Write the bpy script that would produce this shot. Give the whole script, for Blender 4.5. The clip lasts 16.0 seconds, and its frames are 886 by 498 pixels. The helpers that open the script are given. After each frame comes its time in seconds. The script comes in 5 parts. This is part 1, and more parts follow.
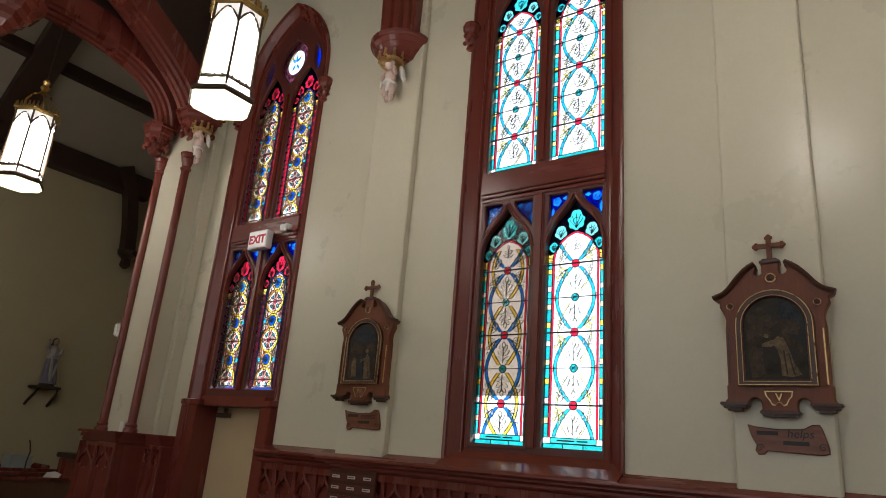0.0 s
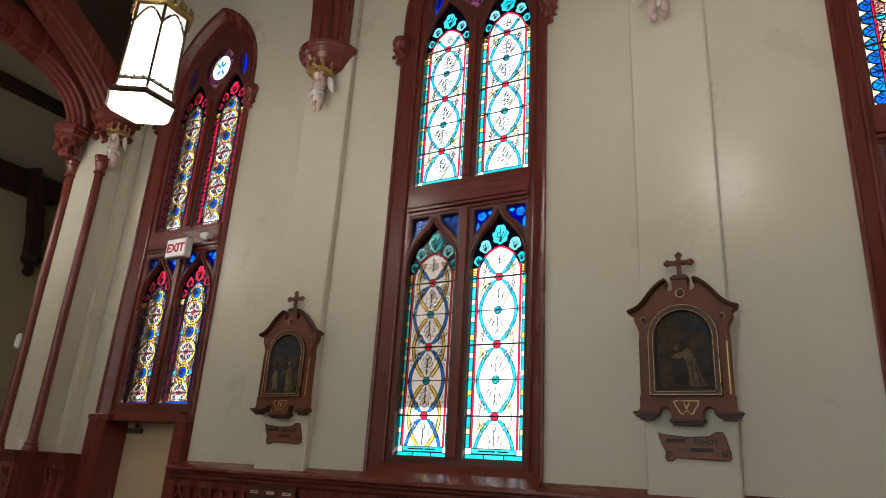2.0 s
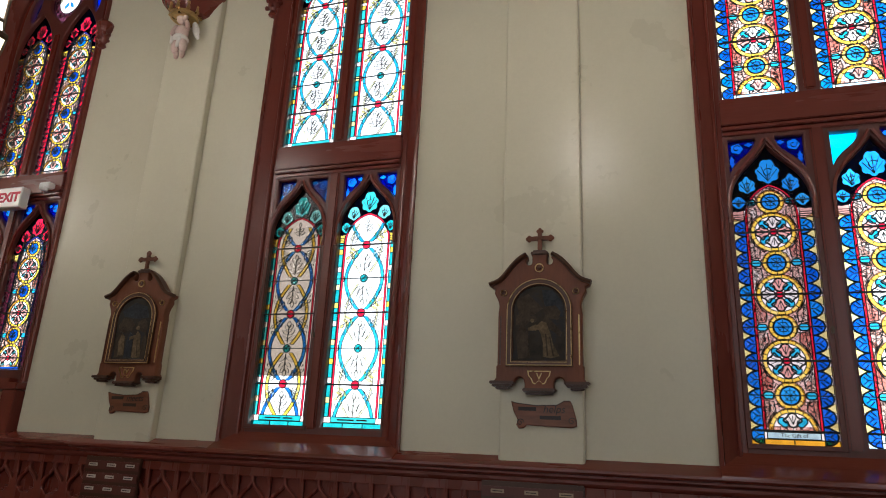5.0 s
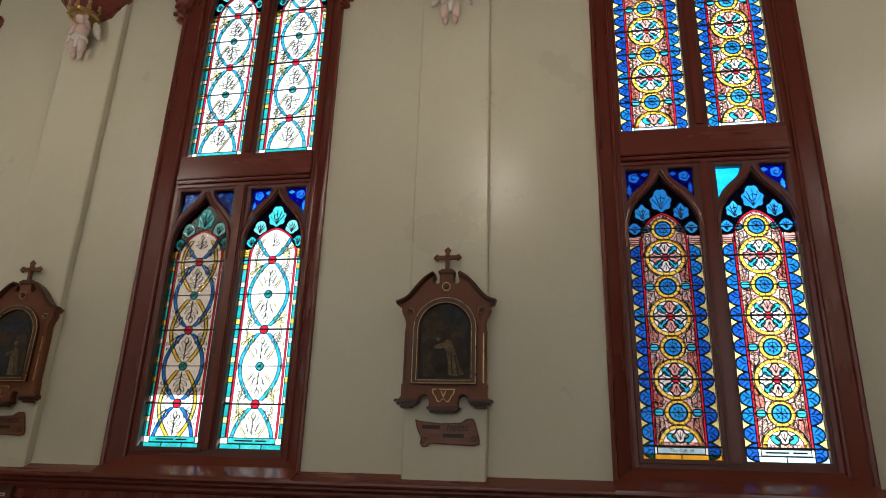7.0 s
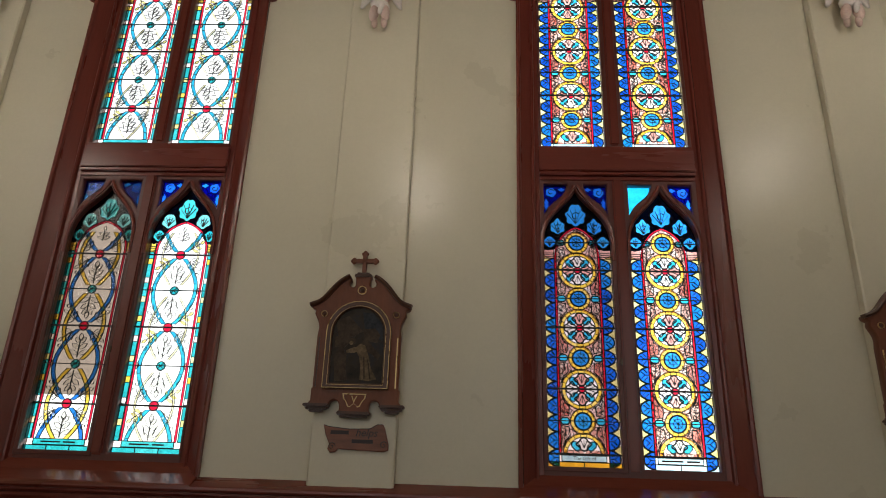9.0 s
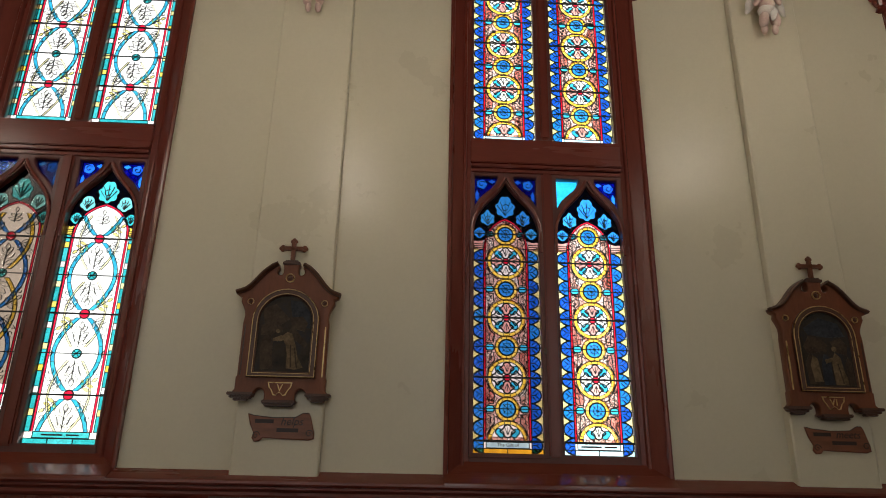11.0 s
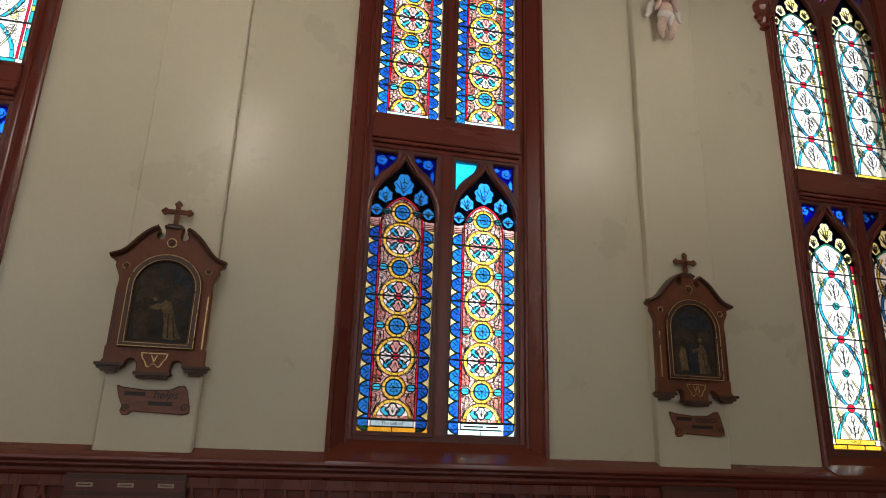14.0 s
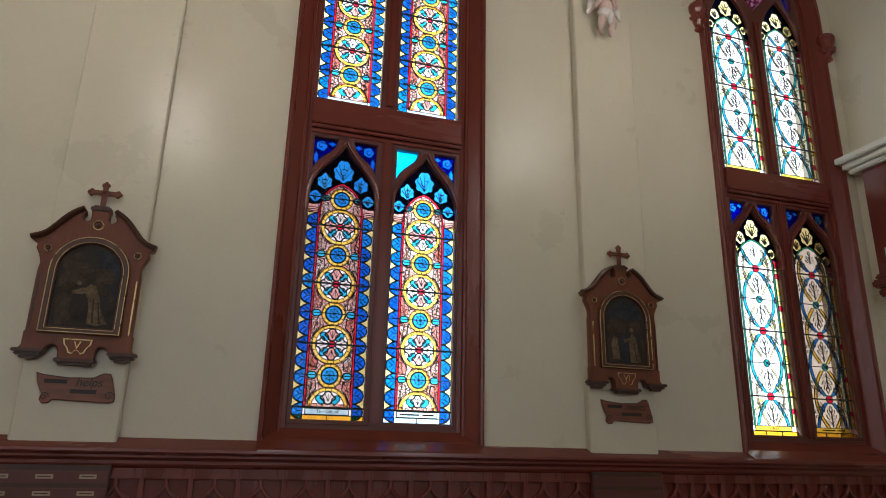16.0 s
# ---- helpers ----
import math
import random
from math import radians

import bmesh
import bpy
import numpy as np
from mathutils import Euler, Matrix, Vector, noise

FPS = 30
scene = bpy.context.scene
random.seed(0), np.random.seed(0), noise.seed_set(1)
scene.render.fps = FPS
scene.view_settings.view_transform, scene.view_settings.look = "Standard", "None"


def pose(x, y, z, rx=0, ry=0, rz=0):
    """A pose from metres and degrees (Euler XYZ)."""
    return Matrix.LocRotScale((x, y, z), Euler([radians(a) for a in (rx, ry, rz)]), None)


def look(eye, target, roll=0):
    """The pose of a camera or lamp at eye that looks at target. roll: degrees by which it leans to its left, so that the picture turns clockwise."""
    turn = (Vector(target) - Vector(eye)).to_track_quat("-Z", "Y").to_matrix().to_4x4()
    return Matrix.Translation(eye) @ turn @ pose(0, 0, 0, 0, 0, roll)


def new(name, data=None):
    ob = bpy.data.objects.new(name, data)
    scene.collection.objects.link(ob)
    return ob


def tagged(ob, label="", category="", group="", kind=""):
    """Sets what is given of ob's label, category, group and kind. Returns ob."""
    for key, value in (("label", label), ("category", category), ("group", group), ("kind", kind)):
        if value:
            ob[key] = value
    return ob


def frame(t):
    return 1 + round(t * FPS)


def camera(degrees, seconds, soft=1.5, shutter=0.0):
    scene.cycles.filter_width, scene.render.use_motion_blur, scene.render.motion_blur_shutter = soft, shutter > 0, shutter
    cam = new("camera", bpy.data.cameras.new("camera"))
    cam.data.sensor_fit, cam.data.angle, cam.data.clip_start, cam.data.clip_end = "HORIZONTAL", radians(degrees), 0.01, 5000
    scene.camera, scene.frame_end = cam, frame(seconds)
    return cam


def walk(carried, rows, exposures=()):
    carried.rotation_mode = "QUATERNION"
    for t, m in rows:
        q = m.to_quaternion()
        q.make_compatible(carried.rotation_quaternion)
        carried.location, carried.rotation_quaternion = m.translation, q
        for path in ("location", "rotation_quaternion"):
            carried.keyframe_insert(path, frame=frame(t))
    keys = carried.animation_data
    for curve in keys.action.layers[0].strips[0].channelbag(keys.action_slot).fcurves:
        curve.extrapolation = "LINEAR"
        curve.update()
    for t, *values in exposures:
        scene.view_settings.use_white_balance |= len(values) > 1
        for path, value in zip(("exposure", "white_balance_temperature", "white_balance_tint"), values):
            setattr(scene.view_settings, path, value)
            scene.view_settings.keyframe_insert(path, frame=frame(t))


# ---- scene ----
cam = camera(67.6, 16.0, soft=1.0)
PATH = [
    (0, (3.315, -5.1, 1.684), (2.17, -3.572, 2.282), 4.7),
    (0.5, (3.322, -5.12, 1.68), (2.213, -3.571, 2.29), 4.3),
    (1, (3.335, -5.11, 1.686), (2.26, -3.544, 2.312), 4.0),
    (1.5, (3.332, -5.136, 1.668), (2.313, -3.54, 2.312), 4.0),
    (2, (3.333, -5.137, 1.67), (2.383, -3.501, 2.319), 3.6),
    (2.5, (3.354, -5.097, 1.671), (2.452, -3.431, 2.313), 3.4),
    (3, (3.341, -5.107, 1.662), (2.492, -3.408, 2.287), 3.1),
    (3.5, (3.367, -5.07, 1.675), (2.549, -3.345, 2.271), 3.0),
    (4, (3.349, -5.072, 1.675), (2.572, -3.32, 2.248), 2.9),
    (4.5, (3.351, -5.061, 1.69), (2.646, -3.277, 2.256), 2.7),
    (4.7, (3.374, -5.042, 1.7), (2.703, -3.246, 2.268), 2.7),
    (6.8, (3.387, -5.047, 1.657), (3.017, -3.191, 2.306), 2.0),
    (7, (3.391, -5.041, 1.657), (3.037, -3.184, 2.31), 1.8),
    (7.5, (3.393, -5.032, 1.645), (3.084, -3.174, 2.318), 1.9),
    (8, (3.382, -5.036, 1.649), (3.131, -3.171, 2.326), 2.1),
    (8.5, (3.379, -5.033, 1.65), (3.201, -3.16, 2.328), 2.0),
    (9, (3.379, -5.023, 1.648), (3.274, -3.145, 2.329), 2.0),
    (11.5, (3.447, -5.053, 1.657), (3.57, -3.163, 2.3), 1.0),
    (12, (3.436, -5.022, 1.668), (3.604, -3.133, 2.303), 0.9),
    (12.5, (3.435, -5.02, 1.675), (3.649, -3.131, 2.298), 0.8),
    (13, (3.414, -5.011, 1.674), (3.683, -3.127, 2.291), 0.9),
    (13.5, (3.407, -5.007, 1.693), (3.747, -3.13, 2.292), 1.7),
    (14, (3.429, -4.996, 1.68), (3.834, -3.128, 2.272), 1.8),
    (14.5, (3.443, -4.995, 1.676), (3.899, -3.137, 2.257), 1.7),
    (15, (3.447, -4.991, 1.659), (3.949, -3.144, 2.239), 1.5),
    (15.5, (3.458, -4.99, 1.653), (3.998, -3.153, 2.233), 1.6),
    (16, (3.478, -4.996, 1.646), (4.045, -3.167, 2.223), 1.3),
]
BALANCE = [
    (0, 0.16, 6230, 10), (1.5, 0.19, 6200, 10), (3.5, 0.23, 6020, 10.5), (4.7, 0.17, 6120, 10), (7, -0.14, 6560, 8.5), (9, -0.15, 6660, 10.5),
    (11.5, -0.15, 6950, 11.5), (12.5, -0.15, 6980, 12), (14, 0.02, 6600, 11.5), (15, 0.12, 6300, 11.5), (16, 0.18, 6180, 11.5),
]
walk(cam, [(t, look(eye, target, roll)) for t, eye, target, roll in PATH], BALANCE)

# ---- world and light ----
world = bpy.data.worlds.new("overcast_sky")
scene.world = world
world.use_nodes = True
wn, wl = world.node_tree.nodes, world.node_tree.links
wn.clear()
sky = wn.new("ShaderNodeTexSky")
sky.sky_type, sky.sun_disc = "NISHITA", False
sky.sun_elevation, sky.sun_rotation = radians(38), radians(20)
cloud = wn.new("ShaderNodeMix")
cloud.data_type = "RGBA"
cloud.inputs[0].default_value = 0.75
cloud.inputs[7].default_value = (13, 13.2, 13.5, 1)
wb = wn.new("ShaderNodeBackground")
wb.inputs["Strength"].default_value = 0.19
wo = wn.new("ShaderNodeOutputWorld")
wl.new(sky.outputs[0], cloud.inputs[6])
wl.new(cloud.outputs[2], wb.inputs["Color"])
wl.new(wb.outputs[0], wo.inputs["Surface"])

sun_data = bpy.data.lights.new("sun", "SUN")
sun_data.energy, sun_data.angle, sun_data.color = 0.6, radians(15), (1, 0.95, 0.88)
sun_ob = new("sun", sun_data)
sun_ob.matrix_world = look((0, 10, 10), (0, 0, 0))

LANTERN_GLOW = 15.5
SOUTH_FILL = 8.0

# ---- materials ----


def mat(name):
    m = bpy.data.materials.new(name)
    m.use_nodes = True
    nt = m.node_tree
    return m, nt.nodes, nt.links, nt.nodes["Principled BSDF"]


def mapped(n, l, scale=(1, 1, 1)):
    tc = n.new("ShaderNodeTexCoord")
    mp = n.new("ShaderNodeMapping")
    mp.inputs["Scale"].default_value = scale
    l.new(tc.outputs["Object"], mp.inputs["Vector"])
    return mp.outputs[0]


def noise_tex(n, l, vec, scale, detail=4, rough=0.6):
    t = n.new("ShaderNodeTexNoise")
    t.inputs["Scale"].default_value, t.inputs["Detail"].default_value = scale, detail
    t.inputs["Roughness"].default_value = rough
    if vec is not None:
        l.new(vec, t.inputs["Vector"])
    return t


def ramp(n, l, fac, stops):
    r = n.new("ShaderNodeValToRGB")
    els = r.color_ramp.elements
    while len(els) < len(stops):
        els.new(0.5)
    for e, (p, c) in zip(els, stops):
        e.position, e.color = p, (*c, 1)
    l.new(fac, r.inputs[0])
    return r.outputs[0]


def scaled(c, k):
    return tuple(v * k for v in c)


def painted(name, colour, rough=0.45, var=0.08, bump=0.02, scale=1.2, grain=120, stretch=(1, 1, 1), spec=0.5, blotch=None):
    """Paint or varnish: broad stains, fine grain, a little relief."""
    m, n, l, b = mat(name)
    vec = mapped(n, l, stretch)
    broad, fine = noise_tex(n, l, vec, scale, 5), noise_tex(n, l, vec, grain, 3)
    mid = n.new("ShaderNodeMix")
    mid.data_type = "RGBA"
    mid.inputs[0].default_value = 0.35
    l.new(ramp(n, l, broad.outputs[0], [(0.3, blotch or scaled(colour, 1 - var * 1.6)), (0.7, scaled(colour, 1 + var))]), mid.inputs[6])
    l.new(ramp(n, l, fine.outputs[0], [(0.3, scaled(colour, 1 - var * 2)), (0.7, scaled(colour, 1 + var))]), mid.inputs[7])
    l.new(mid.outputs[2], b.inputs["Base Color"])
    l.new(ramp(n, l, broad.outputs[0], [(0.3, (rough * 0.85,) * 3), (0.75, (min(1, rough * 1.2),) * 3)]), b.inputs["Roughness"])
    b.inputs["Specular IOR Level"].default_value = spec
    bp = n.new("ShaderNodeBump")
    bp.inputs["Strength"].default_value, bp.inputs["Distance"].default_value = 0.5, bump
    mix = n.new("ShaderNodeMath")
    mix.operation = "MULTIPLY_ADD"
    l.new(fine.outputs[0], mix.inputs[0])
    mix.inputs[1].default_value = 0.15
    l.new(broad.outputs[0], mix.inputs[2])
    l.new(mix.outputs[0], bp.inputs["Height"])
    l.new(bp.outputs[0], b.inputs["Normal"])
    return m


def glass(name, colour, spread=0.25, grain=14, alt=None, gloss=0.02):
    """Coloured church glass: what is behind shows through, tinted; streaks and piece-to-piece variation."""
    m, n, l, b = mat(name)
    n.remove(b)
    vec = mapped(n, l)
    nz = noise_tex(n, l, vec, grain, 4)
    info = n.new("ShaderNodeObjectInfo")
    geo = n.new("ShaderNodeNewGeometry")
    add = n.new("ShaderNodeMath")
    add.operation = "ADD"
    l.new(info.outputs["Random"], add.inputs[0])
    l.new(geo.outputs["Random Per Island"], add.inputs[1])
    wrap = n.new("ShaderNodeMath")
    wrap.operation = "FRACT"
    l.new(add.outputs[0], wrap.inputs[0])
    mix = n.new("ShaderNodeMix")
    mix.data_type = "RGBA"
    l.new(ramp(n, l, wrap.outputs[0], [(0.0, scaled(colour, 1 - spread)), (0.55, colour), (1.0, alt or colour)]), mix.inputs[6])
    l.new(ramp(n, l, nz.outputs[0], [(0.35, scaled(colour, 0.6)), (0.65, tuple(min(1, v * 1.25 + 0.02) for v in colour))]), mix.inputs[7])
    mix.inputs[0].default_value = 0.45
    tr = n.new("ShaderNodeBsdfTransparent")
    l.new(mix.outputs[2], tr.inputs[0])
    gl = n.new("ShaderNodeBsdfGlossy")
    gl.inputs["Roughness"].default_value = 0.15
    both = n.new("ShaderNodeMixShader")
    both.inputs[0].default_value = gloss
    l.new(tr.outputs[0], both.inputs[1])
    l.new(gl.outputs[0], both.inputs[2])
    l.new(both.outputs[0], n["Material Output"].inputs["Surface"])
    return m


def etched_glass(name, light, dark, scale=16, width=0.07, cells=None, line=0.85):
    """Pale glass with fine painted foliage lines in dark enamel."""
    m, n, l, b = mat(name)
    n.remove(b)
    vec = mapped(n, l, (1, 0.01, 1))
    warp = noise_tex(n, l, vec, 7, 2)
    mixv = n.new("ShaderNodeMix")
    mixv.data_type = "VECTOR"
    mixv.inputs[0].default_value = 0.12
    l.new(vec, mixv.inputs[4])
    l.new(warp.outputs[1], mixv.inputs[5])
    vor = n.new("ShaderNodeTexVoronoi")
    vor.feature = "DISTANCE_TO_EDGE"
    vor.inputs["Scale"].default_value = scale
    l.new(mixv.outputs[1], vor.inputs["Vector"])
    cell = n.new("ShaderNodeTexVoronoi")
    cell.inputs["Scale"].default_value = scale * 0.55
    l.new(vec, cell.inputs["Vector"])
    ink = ramp(n, l, vor.outputs["Distance"], [(width * 0.45, (line, line, line)), (width, (0, 0, 0))])
    if cells:
        sep = n.new("ShaderNodeSeparateColor")
        l.new(cell.outputs["Color"], sep.inputs[0])
        base = ramp(n, l, sep.outputs[0], [(i / (len(cells) - 0.99), c) for i, c in enumerate(cells)])
    else:
        nz = noise_tex(n, l, vec, 5, 3)
        base = ramp(n, l, nz.outputs[0], [(0.35, scaled(light, 0.85)), (0.65, light)])
    mix = n.new("ShaderNodeMix")
    mix.data_type = "RGBA"
    l.new(ink, mix.inputs[0])
    l.new(base, mix.inputs[6])
    mix.inputs[7].default_value = (*dark, 1)
    tr = n.new("ShaderNodeBsdfTransparent")
    l.new(mix.outputs[2], tr.inputs[0])
    gl = n.new("ShaderNodeBsdfGlossy")
    gl.inputs["Roughness"].default_value = 0.2
    both = n.new("ShaderNodeMixShader")
    both.inputs[0].default_value = 0.02
    l.new(tr.outputs[0], both.inputs[1])
    l.new(gl.outputs[0], both.inputs[2])
    l.new(both.outputs[0], n["Material Output"].inputs["Surface"])
    return m


def glowing(name, colour, strength):
    m, n, l, b = mat(name)
    b.inputs["Base Color"].default_value = (0.8, 0.78, 0.72, 1)
    b.inputs["Emission Color"].default_value = (*colour, 1)
    b.inputs["Emission Strength"].default_value = strength
    return m


PAINT = painted("cream_wall_paint", (0.62, 0.575, 0.445), rough=0.30, var=0.03, bump=0.0007, scale=1.3, grain=40, spec=0.4)
# Tan variant of the cream, taken darker so chapel dimness sits in the colour.
PAINT_FAR = painted("dimmed_tan_wall_paint", (0.53, 0.465, 0.30), rough=0.6, var=0.04, bump=0.004, scale=1.1, grain=40)
WOOD = painted("red_brown_woodwork", (0.172, 0.035, 0.024), rough=0.27, var=0.14, bump=0.004, scale=2.2, grain=60, stretch=(1, 1, 0.12), spec=0.45)
WOOD_H = painted("red_brown_woodwork_long", (0.172, 0.035, 0.024), rough=0.27, var=0.14, bump=0.004, scale=2.2, grain=60, stretch=(0.12, 1, 1), spec=0.45)
SASH = painted("dark_sash_wood", (0.115, 0.028, 0.020), rough=0.42, var=0.14, bump=0.004, scale=3, grain=60, stretch=(1, 1, 0.15))
DARK_WOOD = painted("dark_roof_timber", (0.045, 0.022, 0.016), rough=0.5, var=0.2, bump=0.008, scale=2, grain=50)
STATION = painted("walnut_station_frame", (0.165, 0.052, 0.025), rough=0.42, var=0.2, bump=0.004, scale=5, grain=70, stretch=(1, 1, 0.2), spec=0.3)
STATION_DARK = painted("walnut_moulding", (0.07, 0.024, 0.012), rough=0.42, var=0.2, bump=0.004, scale=5, grain=70)
PLAQUE = painted("carved_plaque_wood", (0.20, 0.065, 0.030), rough=0.4, var=0.3, bump=0.006, scale=6, grain=50, stretch=(0.15, 1, 1))
INK = painted("burnt_lettering", (0.025, 0.012, 0.009), rough=0.5, var=0.1, bump=0.001)
GOLD = painted("gilding", (0.62, 0.42, 0.18), rough=0.3, var=0.2, bump=0.002, scale=12, grain=80)
GOLD.node_tree.nodes["Principled BSDF"].inputs["Metallic"].default_value = 0.75
BRASS = painted("aged_brass", (0.52, 0.35, 0.11), rough=0.3, var=0.25, bump=0.002, scale=14, grain=80)
BRASS.node_tree.nodes["Principled BSDF"].inputs["Metallic"].default_value = 0.9
BRONZE = painted("dark_bronze", (0.10, 0.065, 0.04), rough=0.4, var=0.25, bump=0.002, scale=14, grain=80)
BRONZE.node_tree.nodes["Principled BSDF"].inputs["Metallic"].default_value = 0.6
LEAD = painted("lead_came", (0.018, 0.017, 0.018), rough=0.6, var=0.2, bump=0.001, scale=10, grain=80)
PLASTER = painted("tinted_plaster", (0.62, 0.50, 0.44), rough=0.55, var=0.12, bump=0.004, scale=9, grain=60, blotch=(0.58, 0.36, 0.32))
ANGEL_WHITE = painted("white_drapery_paint", (0.70, 0.66, 0.62), rough=0.55, var=0.08, bump=0.003, scale=9, grain=60)
ANGEL_HAIR = painted("brown_hair_paint", (0.11, 0.035, 0.02), rough=0.5, var=0.2, bump=0.004, scale=14, grain=60)
PLASTIC = painted("white_plastic", (0.75, 0.74, 0.70), rough=0.4, var=0.04, bump=0.001)
DOOR = painted("cream_door_paint", (0.58, 0.44, 0.26), rough=0.4, var=0.05, bump=0.003, scale=1.5, grain=50)
CORNICE = painted("white_cornice_paint", (0.72, 0.71, 0.64), rough=0.4, var=0.04, bump=0.002)
SILL = painted("glossy_sill_varnish", (0.185, 0.045, 0.028), rough=0.16, var=0.14, bump=0.003, scale=2.2, grain=60, stretch=(0.12, 1, 1))
FLOOR = painted("dark_floor_boards", (0.11, 0.055, 0.03), rough=0.35, var=0.25, bump=0.004, scale=2, grain=40, stretch=(0.1, 1, 1))
CEILING = painted("plaster_ceiling", (0.42, 0.38, 0.31), rough=0.7, var=0.06, bump=0.004)
BRASS_PLATE = painted("brass_name_plate", (0.42, 0.30, 0.20), rough=0.35, var=0.12, bump=0.001, scale=20)
SILVER_PLATE = painted("pale_name_plate", (0.62, 0.57, 0.50), rough=0.3, var=0.1, bump=0.001, scale=20)
SIGN_FACE = glowing("lit_white_sign_face", (1.0, 0.70, 0.70), 0.25)
SIGN_RED = painted("red_sign_letters", (0.62, 0.015, 0.05), rough=0.4, var=0.05, bump=0.001)
LAMP_GLASS = glowing("lit_milk_glass", (1.0, 0.905, 0.79), LANTERN_GLOW)
LAMP_HEAD_GLASS = glowing("dim_milk_glass", (1.0, 0.93, 0.84), LANTERN_GLOW * 0.045)
LAMP_BASE_GLASS = glowing("lit_amber_glass", (1.0, 0.84, 0.50), LANTERN_GLOW * 0.22)

# Painted panels of the stations: dim varnished oil colours
PICTURE, pn, pl, pb = mat("dim_oil_painting")
pv = mapped(pn, pl, (1, 0.05, 1))
pa = noise_tex(pn, pl, pv, 6, 5, 0.65)
pl.new(ramp(pn, pl, pa.outputs[0], [(0.3, (0.012, 0.012, 0.014)), (0.5, (0.040, 0.032, 0.024)), (0.62, (0.028, 0.030, 0.036)), (0.8, (0.085, 0.060, 0.038))]), pb.inputs["Base Color"])
pb.inputs["Roughness"].default_value = 0.5
pb.inputs["Specular IOR Level"].default_value = 0.15
PIC_TAN = painted("oil_tan", (0.15, 0.105, 0.062), spec=0.15, rough=0.5, var=0.5, bump=0.002, scale=12, grain=60)
PIC_BLUE = painted("oil_slate", (0.035, 0.04, 0.05), spec=0.15, rough=0.5, var=0.4, bump=0.002, scale=12, grain=60)
PIC_DARK = painted("oil_umber", (0.060, 0.042, 0.030), spec=0.15, rough=0.5, var=0.4, bump=0.002, scale=12, grain=60)

G = {
    "azure": glass("azure_glass", (0.015, 0.20, 0.78), 0.3, alt=(0.03, 0.34, 0.85)),
    "blue": glass("blue_glass", (0.003, 0.14, 0.94), 0.35, alt=(0.01, 0.42, 1.0)),
    "deep": glass("deep_blue_glass", (0.010, 0.035, 0.50), 0.35, alt=(0.01, 0.06, 0.62)),
    "sky": glass("sky_blue_glass", (0.015, 0.28, 0.88), 0.3, alt=(0.04, 0.46, 0.90)),
    "cyan": glass("bright_cyan_glass", (0.005, 0.44, 0.95), 0.1),
    "aqua": glass("aqua_glass", (0.03, 0.50, 0.78), 0.2, alt=(0.05, 0.58, 0.74)),
    "mint": glass("mint_glass", (0.16, 0.66, 0.70), 0.25, alt=(0.30, 0.74, 0.80)),
    "teal": glass("teal_glass", (0.02, 0.50, 0.55), 0.3, alt=(0.08, 0.62, 0.68)),
    "green": glass("green_glass", (0.02, 0.34, 0.20), 0.3),
    "red": glass("ruby_glass", (0.80, 0.012, 0.06), 0.3),
    "pink": glass("pink_glass", (0.80, 0.42, 0.38), 0.3, alt=(0.85, 0.62, 0.58)),
    "plum": glass("plum_glass", (0.38, 0.17, 0.26), 0.3),
    "amber": glass("amber_glass", (0.95, 0.64, 0.08), 0.15, alt=(0.95, 0.76, 0.22)),
    "lemon": glass("lemon_glass", (0.92, 0.82, 0.34), 0.2, alt=(0.92, 0.88, 0.62)),
    "sun": glass("sun_yellow_glass", (0.95, 0.66, 0.09), 0.2, alt=(0.96, 0.80, 0.32)),
    "white": glass("white_glass", (0.90, 0.90, 0.86), 0.1),
    "ice": glass("ice_blue_glass", (0.50, 0.78, 0.92), 0.2),
    "wine": glass("dark_wine_glass", (0.10, 0.010, 0.030), 0.4, alt=(0.22, 0.015, 0.04)),
    "glare_straw": glass("glare_paled_straw_glass", (0.95, 0.90, 0.62), 0.1, alt=(0.95, 0.92, 0.76)),
    "gold": glass("gold_band_glass", (0.92, 0.48, 0.03), 0.15),
}
SHEET_WHITE = etched_glass("white_foliage_glass", (0.93, 0.93, 0.90), (0.05, 0.045, 0.04), 22, 0.04, line=0.22)
SHEET_PINK = etched_glass("pink_foliage_glass", (0.9, 0.8, 0.76), (0.03, 0.02, 0.02), 36, 0.08, cells=[(0.92, 0.89, 0.87), (0.82, 0.61, 0.56), (0.90, 0.79, 0.76), (0.76, 0.50, 0.45)])
SHEET_DARK = etched_glass("dark_ground_glass", (0.012, 0.022, 0.06), (0.005, 0.005, 0.008), 22, 0.10)
SHEET_SPANDREL = etched_glass("blue_leaf_spandrel_glass", (0.006, 0.035, 0.48), (0.003, 0.010, 0.16), 24, 0.10)
SHEET_RED = etched_glass("ruby_ground_glass", (0.45, 0.01, 0.04), (0.02, 0.003, 0.005), 22, 0.10)
SHEET_PLUM = etched_glass("plum_ground_glass", (0.42, 0.22, 0.30), (0.02, 0.01, 0.015), 24, 0.12)


